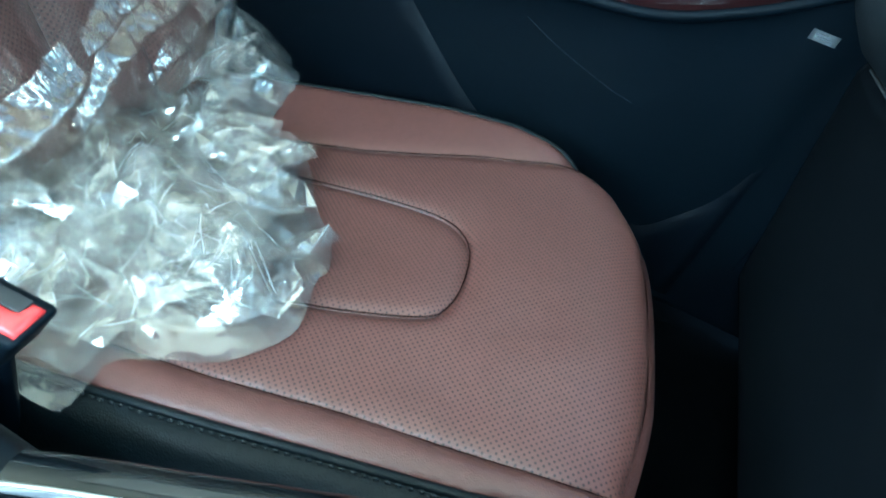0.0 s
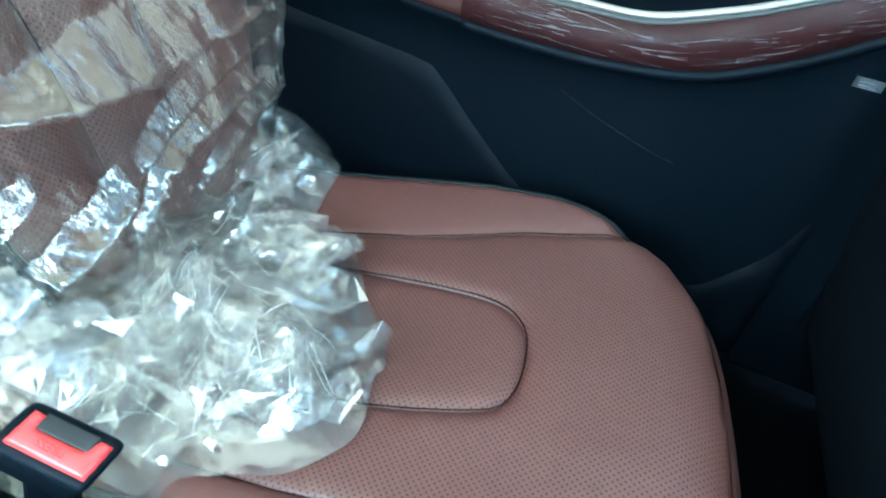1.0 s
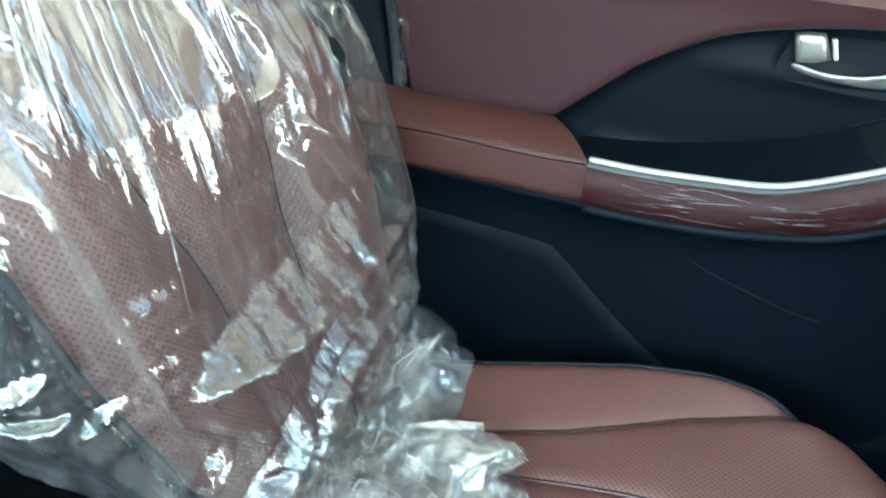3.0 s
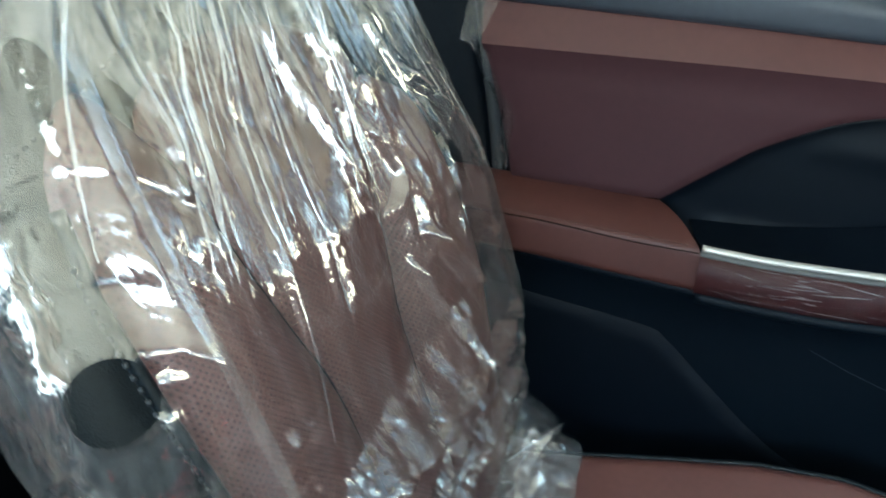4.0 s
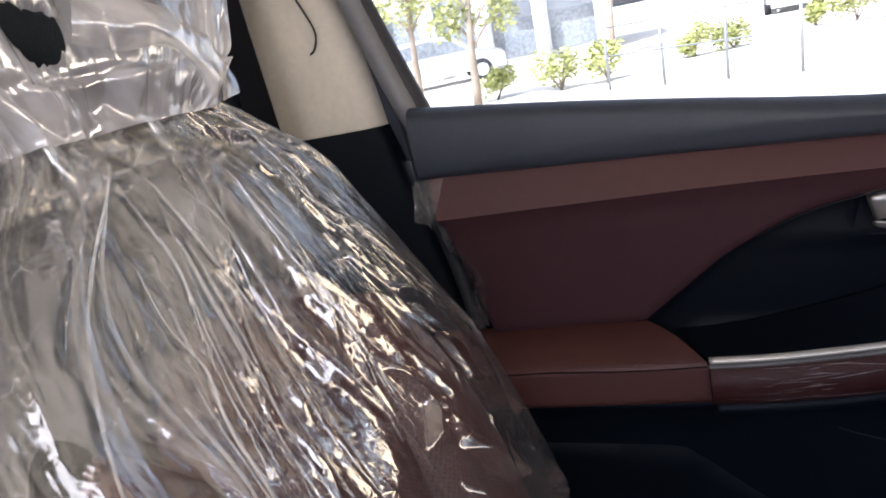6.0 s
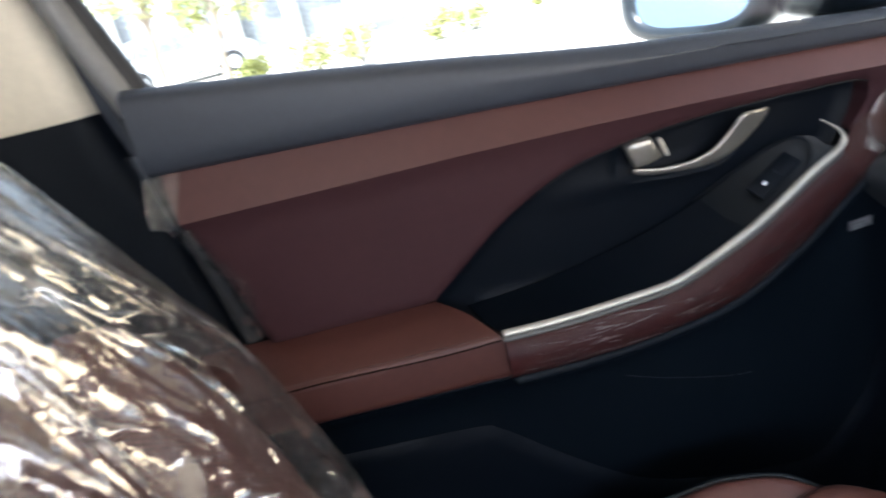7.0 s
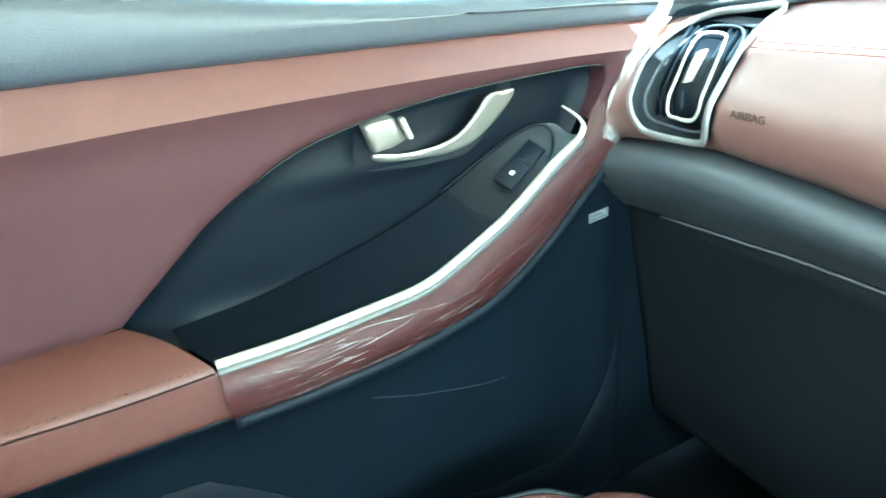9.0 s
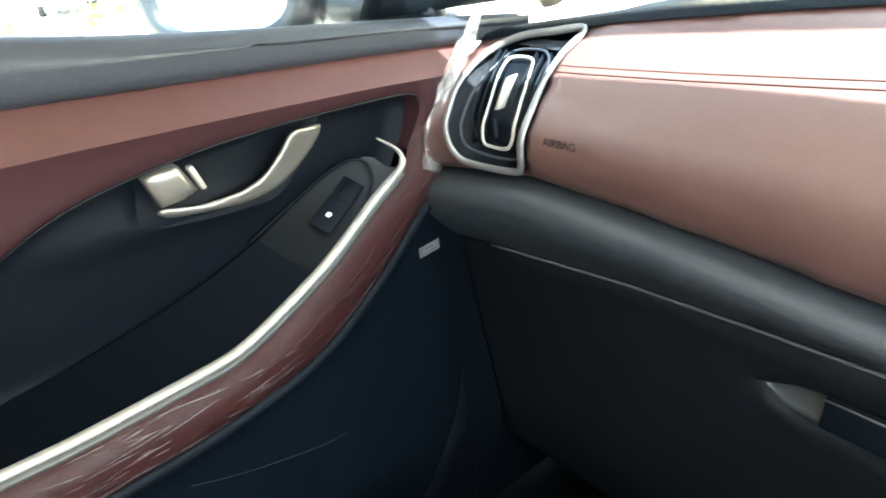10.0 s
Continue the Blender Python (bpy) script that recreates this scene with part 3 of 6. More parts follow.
# band above the crease: its top light comes mostly from the colour
part("leather_band", sheet(band, lambda y, z, d: (leather_x(y, max(z, along(y, CR))), y, z), 0.007), M_TOPLITLEATHER, door, "toplit leatherette band above the pressed crease, light from above in its colour")
panel = [p for p in rear if p[1] < 1.085] + crease + front[1:] + pocket_c[::-1] + [(-0.1, 0.884), (-0.2, 0.882)]
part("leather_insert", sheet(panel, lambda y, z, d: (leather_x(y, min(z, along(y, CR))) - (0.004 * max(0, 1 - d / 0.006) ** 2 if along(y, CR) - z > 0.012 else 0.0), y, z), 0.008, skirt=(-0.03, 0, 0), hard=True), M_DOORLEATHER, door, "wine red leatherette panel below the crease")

# recessed dark panel
strip_c = [tuple(p) for p in cat(STRIP, 50)]
out2 = [(p[0], p[1]) for p in pocket_c] + [(p[1], p[2] - 0.012) for p in strip_c[::-1]] + [(0.0, 0.83), (-0.11, 0.83), (-0.11, 0.884), (-0.08, 0.885)]
part("recess_panel", sheet(out2, lambda y, z, d: (-0.7475 - 0.012 * min(1, max(0, (1.0 - z) / 0.12)) + 0.006 * math.exp(-((z - 0.985 - 0.05 * max(0, y - 0.25)) / 0.014) ** 2) * max(0.0, min(1.0, (y - 0.06) / 0.15)) * max(0.0, min(1.0, (0.40 - y) / 0.12)) + 0.010 * max(0, 1 - d / 0.02) ** 2, y, z), 0.010), M_HARD, door, "dark moulded plastic recess")
BACK = [(-0.755, -0.03, 0.858), (-0.752, 0.08, 0.870), (-0.748, .202, .897), (-0.746, .294, .928), (-0.746, .37, .966), (-0.744, .41, .985), (-0.738, .44, .992), (-0.730, .458, .99)]
floor_rows = [cat(STRIP, 60), cat(BACK, 60)]
mid = [0.5 * (a + b) + np.array((0, 0, -0.006)) for a, b in zip(*floor_rows)]
part("recess_floor", grid([[a[i] for i in range(0, 41)] for a in (floor_rows[0], mid, floor_rows[1])]), M_HARD, door)
sp = part("switch_panel", grid([[a[i] for i in range(40, 60)] for a in (floor_rows[0], mid, floor_rows[1])]), M_GREY, door, "dark grey switch panel")
d_al = Vector((-0.022, 0.072, 0.034)).normalized()
d_ac = (Vector((-0.746, 0.385, 0.973)) - Vector((-0.687, 0.387, 0.929))).normalized()
d_n = d_al.cross(d_ac).normalized()
if d_n.x < 0:
    d_n.negate()
d_ac = d_n.cross(d_al).normalized()
SW = Matrix((d_al, d_ac, d_n)).transposed().to_4x4()


def on_panel(p, size, r, lift):
    return rounded(size, Vector(p) + d_n * lift, r, SW)


sw = part("window_switch", on_panel((-0.714, 0.394, 0.956), (0.074, 0.026, 0.003), 0.0012, -0.0006), M_HARD, door, "black window switch with a white mark")
part("rocker", on_panel((-0.717, 0.412, 0.963), (0.030, 0.018, 0.004), 0.0015, -0.0002), M_HARD, sw)
part("switch_mark", on_panel((-0.708, 0.378, 0.950), (0.0060, 0.0050, 0.0008), 0.0003, 0.0010), M_SWITCHMARK, sw)
part("panel_rim", tube([(-0.747, .30, .934), (-0.744, .37, .969), (-0.740, .412, .988), (-0.732, .436, .993), (-0.724, .447, .985), (-0.716, .445, .968), (-0.706, .428, .952)], 0.0018, 6, n=40), M_HARD, sp)

part("recess_edge", tube([(leather_x(y, z) + 0.0005, y, z) for y, z in pocket_c[16:54]], 0.0011, 6), M_GREY, door)
# silver strip and pull
part("silver_strip", tube(STRIP + HOOK, lambda k: 0.0054 if k < 0.86 else 0.0054 * (1 - 0.7 * (k - 0.86) / 0.14), 12, squash=(1.15, 0.75), n=90), M_SILVER, door, "satin silver trim strip along the door pull")
inner = [(x + 0.002, y, z - 0.006) for x, y, z in STRIP] + [(-.717, .500, .990), (-.717, .514, 1.015), (-.712, .530, 1.048), (-.707, .552, 1.078), (-.703, .578, 1.096)]
a, b = cat(inner, 70), cat(BOT, 70)
rows = []
for k in np.linspace(0, 1, 12):
    rows.append([a[i] * (1 - k) + b[i] * k + np.array((0.013 * math.sin(math.pi * min(1, k * 1.02)) ** 0.7 if 0 < k < 1 else 0, 0, 0)) for i in range(70)])
PULL_ROWS = rows
# narrow face below the strip, much darker than the strip itself
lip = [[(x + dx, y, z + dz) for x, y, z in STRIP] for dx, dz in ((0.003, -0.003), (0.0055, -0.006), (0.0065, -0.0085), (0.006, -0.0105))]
part("strip_lip", loft(lip, 60, 10), M_LIP, door, "lower face of the trim strip in a darker grey")
part("door_pull", grid(rows), M_PULL, door, "wine red wrapped door pull")
part("pull_edge", tube([(x - 0.004, y + 0.003, z - 0.007) for x, y, z in BOT], 0.0085, 10, n=80), M_PLASTIC, door)

# armrest pad
prof = lambda y: [(-0.745, y, 0.886), (-0.700, y, 0.880), (-0.668, y, 0.868), (-0.654, y, 0.861), (-0.6485, y, 0.856), (-0.6475, y, 0.848), (-0.6465, y, 0.825), (-0.6465, y, 0.803), (-0.655, y, 0.797)]
rows = []
for y in np.linspace(-0.40, -0.09, 14):
    rows.append(cat(prof(y), 30))
for k in np.linspace(0.02, 1, 16):
    r = []
    for (x, _, z) in cat(prof(0), 30):
        t = (x + 0.745) / 0.0985
        y_end = -0.082 + 0.082 * min(1, max(0, t)) ** 0.9
        r.append((x, -0.09 + (y_end + 0.09) * k, z))
    rows.append(r)
part("armrest", grid(rows), M_ARM, door, "stitched cognac armrest pad")
fr = rows[-1]
part("armrest_front", grid([fr, [(p[0] - 0.012, p[1] - 0.006, p[2] - 0.012) for p in fr], [(-0.735, -0.07, 0.80) for p in fr]]), M_HARD, door)
part("armrest_seam", tube([(-0.6478, y, 0.8545 + 0.002 * math.sin(y * 20)) for y in np.linspace(-0.39, -0.003, 40)], 0.0012, 6), M_SEAM, door)
part("armrest_stitching", stitches([(-0.653, -0.39, 0.8612), (-0.653, -0.2, 0.8612), (-0.653, -0.012, 0.8612)], 0.005, 0.0025, 0.0009), M_REDTHREAD, door)
part("shut_line", tube([(-0.7372, y, 0.8865) for y in np.linspace(-0.30, -0.075, 20)], 0.002, 6), M_SEAM, door)

# lower door
ZB = [(-0.4, .806), (0, .797)] + [(p[1], p[2]) for p in BOT[1:8]] + [(0.66, 1.09)]
XB = [(-0.4, -.646), (0, -.645)] + [(p[1], p[0]) for p in BOT[1:8]] + [(0.66, -.72)]


def low_x(y, z):
    d = max(0.0, along(y, ZB) - z)
    s = 0.34 - 0.58 * max(0.0, min(0.5, y))
    return along(y, XB) - 0.007 - s * 0.12 * (1 - math.exp(-d / 0.035)) - 0.006 * max(0, min(1, (0.6 - z) / 0.2))


ys = np.linspace(-0.37, 0.56, 60)
out3 = [(y, along(y, ZB) - 0.002) for y in ys] + [(0.60, 1.05), (0.64, 1.06), (0.64, 0.34), (-0.33, 0.34), (-0.335, 0.6)]
part("lower_panel", sheet(out3, lambda y, z, d: (low_x(y, z), y, z), 0.016, skirt=(-0.05, 0, 0)), M_PLASTIC, door, "charcoal moulded lower door panel")
mp = cat([(-.33, .722), (-.252, .715), (-.06, .705), (-.024, .690), (.04, .636), (.137, .562), (.20, .532), (.263, .515), (.36, .494), (.45, .480), (.50, .53), (.535, .585), (.553, .645)], 90)
out4 = [tuple(p) for p in mp] + [(.565, .66), (.57, .36), (-.32, .36)]
part("map_pocket", sheet(out4, lambda y, z, d: (low_x(y, z) + 0.003 + 0.007 * min(1, d / 0.010), y, z), 0.016), M_HARD, door, "raised dark map pocket front")
part("panel_scuff", tube([(low_x(y, z) + 0.0012, y, z) for y, z in ((0.155, 0.735), (0.215, 0.712), (0.30, 0.688), (0.34, 0.68))], 0.00035, 5, n=20), M_BELT, door)

# lever handle with lock tab
hd = part("handle_bezel", sheet([tuple(p) for p in cat([(.190, .996), (.215, .982), (.29, .974), (.345, .978), (.385, 1.02), (.404, 1.052), (.36, 1.058), (.29, 1.052), (.205, 1.050), (.193, 1.03)], 60, True)], lambda y, z, d: (-0.7435 - 0.010 * min(1, max(0, d - 0.004) / 0.02), y, z), 0.006), M_PLASTIC, door, "dark handle recess")
lever = [(.2135, 1.0075), (.25, 1.0015), (.29, 1.004), (.318, 1.0135), (.338, 1.032), (.352, 1.049), (.372, 1.0495), (.390, 1.047), (.383, 1.03), (.361, 1.009), (.335, .994), (.30, .9905), (.25, .9925), (.218, .998)]
lv = [tuple(p) for p in cat(lever, 90, True)]
part("door_handle", sheet(lv, lambda y, z, d: (-0.722 + 0.012 * min(1, max(0, (y - 0.21) / 0.1)) + 0.40 * (z - 1.0 - 0.55 * max(0, y - 0.29)) + 0.002 * (1 - math.exp(-d / 0.0015)), y, z), 0.004, skirt=(-0.005, 0, -0.001)), M_HANDLE, hd, "satin nickel pull lever")
tab = [(.2050, 1.041), (.218, 1.044), (.238, 1.0445), (.252, 1.017), (.235, 1.011), (.215, 1.0095)]
part("lock_tab", sheet([tuple(p) for p in tab], lambda y, z, d: (-0.716 + 0.10 * (z - 1.03) + 0.004 * (1 - math.exp(-d / 0.003)), y, z), 0.005, skirt=(-0.016, 0, 0)), M_HANDLE, hd, "satin nickel lock tab")
part("lock_tab_end", rounded((0.010, 0.0055, 0.026), (-0.714, 0.2515, 1.030), 0.002, pose(0, 0, 0, 20, 0, 0)), M_SILVER, hd)

# clear film over the pull
rows = []
for j, r in enumerate(PULL_ROWS):
    k = j / (len(PULL_ROWS) - 1)
    o = []
    for i, p in enumerate(r):
        w = noise.noise(Vector((p[1] * 14, p[2] * 34, 1.7)))
        w2 = noise.noise(Vector((p[1] * 40, p[2] * 90, 4.1)))
        lift = 0.0018 + (0.0025 * abs(w) + 0.001 * abs(w2) + 0.001) * math.sin(math.pi * k)
        o.append((p[0] + lift, p[1] + 0.001 * w2, p[2] + 0.001 * w))
    rows.append(o[1:])
fine = [cat(c, 34) for c in zip(*[cat(r, 220) for r in rows])]
for i, c in enumerate(fine):
    for j, p in enumerate(c):
        p[0] += math.sin(math.pi * j / 33) * (0.0022 * fold(i * 0.035, j * 0.20, 71) + 0.0013 * fold(i * 0.085 + j * 0.2, j * 0.45, 73))
f1 = tagged(part("protective_film", grid(fine), M_PULLFILM), "clear wrinkled protective film stuck round the door pull", "plastic film")
# streak glints on the wrinkled film, drawn as thin milky strips
rnd_f = random.Random(3)
line_bm = bmesh.new()
for _ in range(70):
    i0, ln = rnd_f.randint(2, 190), rnd_f.randint(5, 26)
    j0, slope = rnd_f.uniform(3, 30), rnd_f.uniform(-0.12, 0.30)
    wd = rnd_f.uniform(0.00012, 0.00045)
    strip = []
    for k in range(ln):
        i, j = i0 + k, j0 + slope * k
        if i >= len(fine) or not 1 <= j < 32:
            break
        lo, fr_ = int(j), j - int(j)
        p = Vector(fine[i][lo]) * (1 - fr_) + Vector(fine[i][lo + 1]) * fr_ + Vector((0.0010, 0, 0.0005))
        w = wd * (1 - (2 * k / ln - 1) ** 2 * 0.8)
        strip.append((line_bm.verts.new(p + Vector((0, 0, w))), line_bm.verts.new(p - Vector((0, 0, w)))))
    for q0, q1 in zip(strip, strip[1:]):
        line_bm.faces.new((q0[0], q1[0], q1[1], q0[1]))
part("film_glint", line_bm, M_GLINT, f1, "thin pale strips that stand in for glints on the film's creases")
tip = []
for k in np.linspace(0, 1, 60):
    c = np.array((-0.708, 0.512, 0.965)) * (1 - k) + np.array((-0.690, 0.594, 1.135)) * k + np.array((0, -0.008, 0.0)) * math.sin(math.pi * k)
    wd = 0.007 + 0.015 * math.sin(math.pi * min(1.0, 0.25 + 0.75 * k)) ** 0.8
    tip.append([(c[0] + 0.010 + 0.006 * fold(j * 0.35, k * 5.0, 81) + 0.003 * fold(j * 0.8 + k * 4, k * 11.0, 83), c[1] + wd * (j / 13 - 0.5) * 1.2, c[2] - wd * (j / 13 - 0.5) * 0.6) for j in range(14)])
part("loose_end", grid(tip), film("bunched door film", gloss=0.07, milk=0.20, tint=(0.97, 0.94, 0.86), rough=0.10, crinkle=0.10, crinkle_scale=60, stretch=(1, 1.6, 0.2), creases=0.10, crease_scale=16), f1, "bunched end of the film standing free")
rows = [[(leather_x(y, z) + 0.004 + 0.003 * abs(noise.noise(Vector((y * 60, z * 30, 5)))) + 0.004 * (k == 0), y, z) for k, y in enumerate(np.linspace(y0, y1, 14))]
        for z, y0, y1 in [(zz, -0.372 + 0.02 * (zz < 1.09), -0.372 + 0.045 - 0.020 * (1.14 - zz) / 0.06 if zz > 1.08 else -0.352 + 0.020) for zz in np.linspace(1.142, 1.075, 14)]]
f2 = tagged(part("film_tab", grid(rows), film("film tab", gloss=0.05, milk=0.06, rough=0.12, crinkle=0.3)), "curled tab of clear film at the door panel edge", "plastic film")
rows = [[(leather_x(y, z) + 0.003 + 0.006 * abs(noise.noise(Vector((y * 90, z * 25, 11)))), y, z) for y in np.linspace(yc - 0.004, yc + 0.016, 8)]
        for z, yc in [(zz, -0.338 + 0.16 * (1.075 - zz) + 0.01 * math.sin(zz * 40)) for zz in np.linspace(1.078, 0.90, 40)]]
part("film_edge", grid(rows), film("film edge", gloss=0.03, milk=0.04, rough=0.08, crinkle=0.3), f2)

# printed tag on the lower door
tg = thing("sticker", (-0.712, 0.515, 0.86), "small clear printed sticker on the lower door panel", "sticker")
tx = low_x(0.51, 0.862)
rows = [[(tx + 0.0025 - 0.15 * (y - 0.497), y, 0.848 + dz) for y in np.linspace(0.497, 0.535, 6)] for dz in (0.0, 0.014)]
bm = grid(rows)
bmesh.ops.solidify(bm, geom=bm.faces[:], thickness=0.0008)
part("label", bm, M_TAG, tg)
for k in range(2):
    rows = [[(tx + 0.0042 - 0.15 * (y - 0.497), y, 0.848 + dz) for y in np.linspace(0.503, 0.528 - 0.006 * k, 4)] for dz in (0.0035 + k * 0.005, 0.0055 + k * 0.005)]
    part("print_bar", grid(rows), M_TAGINK, tg, "faint unreadable printing")

# window frame, glass
win = thing("window_1", (-0.775, 0.1, 1.12), "closed side window of the passenger door in a dark frame", "window", kind="structure")
part("window_frame", tube([(-0.764, -0.340, 1.185), (-0.768, -0.362, 1.245), (-0.770, -0.388, 1.32), (-0.765, -0.412, 1.40), (-0.745, -0.44, 1.50), (-0.735, -0.44, 1.54)], 0.019, 10, squash=(1.0, 0.9), n=24), M_RUBBER, win, "black window frame post")
part("inner_frame", tube([(-0.757, -0.356, 1.19), (-0.756, -0.376, 1.25), (-0.757, -0.402, 1.33), (-0.750, -0.426, 1.42), (-0.735, -0.455, 1.52)], 0.017, 10, n=24), M_FRAMEGREY, win, "grey inner frame trim")
rows = [[(-0.778 + 0.10 * max(0, z - 1.15) * 0.5, y, z) for y in np.linspace(-0.37 - 0.22 * (z - 1.2), 0.66 - 0.55 * max(0, z - 1.15), 8)] for z in np.linspace(1.10, 1.52, 8)]
pane_rows = rows
part("frame_panel", grid([[(-0.800, yl, z), (-0.786, (yl + yr) / 2, z), (-0.776, yr, z)] for z, yl, yr in ((1.16, -0.43, -0.34), (1.25, -0.44, -0.365), (1.32, -0.45, -0.388), (1.40, -0.465, -0.412), (1.50, -0.49, -0.44), (1.56, -0.50, -0.455))]), M_BELT, win, "grey inner frame trim")
ob = part("pane", grid(pane_rows), M_GLASS, win)
ob.visible_shadow = False
tagged(part("sail_panel", sheet([(0.50, 1.135), (0.53, 1.20), (0.60, 1.30), (0.70, 1.24), (0.72, 1.13)], lambda y, z, d: (-0.752 + 0.01 * min(1, d / 0.01), y, z), 0.02, skirt=(-0.03, 0, 0)), M_PLASTIC), "dark triangular mirror sail panel in the door corner", "sail panel", kind="structure")

# door mirror outside
mir = thing("door_mirror", (-0.93, 0.46, 1.10), "dark door mirror with pale blue reflection", "wing mirror")
ML, MR = Vector((-1.12, 0.372, 1.190)), Vector((-0.885, 0.50, 1.190))
mx = (MR - ML).normalized()
mn = Vector((mx.y, -mx.x, 0)).normalized()
mn = (mn + Vector((0, 0, 0.16))).normalized()
MM = Matrix((mx, mn.cross(mx).normalized(), mn)).transposed().to_4x4()
MM.translation = (ML + MR) / 2
hw, hh = (MR - ML).length / 2, 0.085


def lens(s, dz):
    return [(hw * s * math.copysign(abs(math.cos(a)) ** 0.55, math.cos(a)), hh * s * math.copysign(abs(math.sin(a)) ** 0.6, math.sin(a)), dz) for a in np.linspace(0, 2 * math.pi, 48, endpoint=False)]


rows = [[(*p[:2], 0.004) for p in lens(0.80, 0)], lens(0.85, 0.014), lens(1.04, 0.006), lens(1.08, -0.02), lens(1.02, -0.06), lens(0.75, -0.10), lens(0.3, -0.115)]
bm = grid([[MM @ Vector(p) for p in r] for r in rows], close_u=True)
part("housing", bm, M_BODY, mir, "dark painted shell")
bm = bmesh.new()
bm.faces.new([bm.verts.new(MM @ Vector((p[0], p[1], 0.004))) for p in lens(0.81, 0)])
part("mirror_glass", bm, M_MIRROR, mir, "silvered mirror glass", smooth=False)
part("arm", tube([(-0.90, 0.53, 1.15), (-0.84, 0.56, 1.14), (-0.76, 0.60, 1.15)], 0.03, 10, n=8), M_BODY, mir)
tagged(part("door_skin", rounded((0.05, 1.15, 0.72), (-0.835, 0.12, 0.76), 0.02), M_BODY), "dark painted outer door skin", "door skin", kind="structure")

# ---- dashboard ----
DZB = [(-0.74, .950), (-.682, .965), (-.554, .978), (-.379, .967), (-.22, .951), (0.0, .94), (0.9, .93)]
DZT = [(-0.74, 1.090), (-.705, 1.096), (-.512, 1.122), (-.374, 1.134), (-.286, 1.141), (0.0, 1.15), (0.9, 1.12)]


DASH_PROFILE = [tuple(p) for p in cat([(-0.2, .565), (0, .534), (0.05, .5265), (0.11, .5205), (0.19, .5170), (0.28, .5160), (0.40, .5195), (0.5, .530), (0.62, .5455), (0.72, .562), (0.85, .588), (1, .622)], 240)]


def dash_y(x, z):
    zb, zt = along(x, DZB), along(x, DZT)
    return along((z - zb) / (zt - zb), DASH_PROFILE)


dash = thing("dashboard", (0.07, 0.8, 0.4), "two-tone dashboard with cognac leatherette pad over charcoal plastic", "dashboard")
VENT = [(-.632, .986), (-.646, .992), (-.660, 1.012), (-.671, 1.037), (-.681, 1.062), (-.678, 1.083), (-.662, 1.096), (-.635, 1.105), (-.600, 1.110), (-.549, 1.1155), (-.553, 1.098), (-.552, 1.080), (-.546, 1.053), (-.546, 1.02), (-.549, .998), (-.560, .988), (-.595, .985)]
vent_c = [tuple(p) for p in cat(VENT, 90, True)]
xs = np.linspace(-0.715, 0.88, 60)
pad = [(x, along(x, DZB)) for x in xs] + [(x, along(x, DZT)) for x in xs[::-1]]
part("leather_pad", sheet(pad, lambda x, z, d: (x, dash_y(x, z) + 0.006 * max(0, 1 - d / 0.006) ** 2, z), 0.012, holes=[vent_c], skirt=(0, 0.02, 0)), M_DASH, dash, "cognac leatherette dash pad")
SEAMZ = [(-0.74, 1.062), (-.546, 1.082), (-.407, 1.087), (-.255, 1.094), (0.3, 1.10), (0.9, 1.08)]
for k, (dz, r) in enumerate(((0.0, 0.0008), (0.0050, 0.0006))):
    xx = np.linspace(-0.545, 0.86, 120)
    part("pad_seam", tube([(x, dash_y(x, along(x, SEAMZ) + dz) - 0.0004, along(x, SEAMZ) + dz) for x in xx], r, 6), M_DASHSEAM, dash)
part("pad_seam", tube([(x, dash_y(x, along(x, SEAMZ)) - 0.0004, along(x, SEAMZ)) for x in np.linspace(-0.712, -0.684, 8)], 0.0014, 6), M_SEAM, dash)
ctr = Vector((-0.500, dash_y(-0.500, 1.0275) - 0.0006, 1.0275))
lettering("airbag_lettering", "AIRBAG", 0.0115, Matrix.Translation(ctr) @ pose(0, 0, 0, 90, 0, 0) @ pose(0, 0, 0, 0, 0, 0), M_TEXT, dash)

# dash top towards the windscreen
rows = []
for k, (dy, dz) in enumerate(((0.0, 0.0), (0.006, 0.007), (0.03, 0.010), (0.12, 0.004), (0.30, -0.01), (0.52, -0.03))):
    rows.append([(x, 0.622 + dy, along(x, DZT) + dz) for x in np.linspace(-0.78, 0.9, 40)])
part("dash_top", grid(rows), M_PLASTIC, dash, "charcoal grained dash top")
# charcoal band under the pad and the glovebox
LINEZ = [(-0.74, .852), (-.653, .860), (-.46, .874), (-.34, .877), (-.219, .878), (0.9, .875)]
rows = []
xs2 = np.linspace(-0.735, 0.88, 50)
for f, y in ((0.0, .546), (0.03, .529), (0.08, .519), (0.16, .512), (0.30, .510), (0.50, .520), (0.75, .543), (0.93, .562), (1.0, .570)):
    rows.append([(x, y, along(x, DZB) * (1 - f) + (along(x, LINEZ) + 0.003) * f - 0.002) for x in xs2])
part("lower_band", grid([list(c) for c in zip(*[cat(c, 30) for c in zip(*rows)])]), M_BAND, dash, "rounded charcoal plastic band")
part("band_edge", tube([(x, 0.5665, along(x, LINEZ)) for x in np.linspace(-0.655, 0.88, 60)], 0.0017, 8), M_LINE, dash, "light catching trim edge")

LATCH = [(-.325, .806), (-.300, .7955), (-.262, .790), (-.19, .784), (-.19, .824), (-.262, .824), (-.290, .820)]
gx = np.linspace(-0.735, 0.05, 30)
glove_o = [(x, along(x, LINEZ) - 0.004) for x in gx] + [(0.05, .46), (-0.735, .46)]
glove_y = lambda x, z: 0.575 + 0.20 * max(0, 0.86 - z) * 0.9
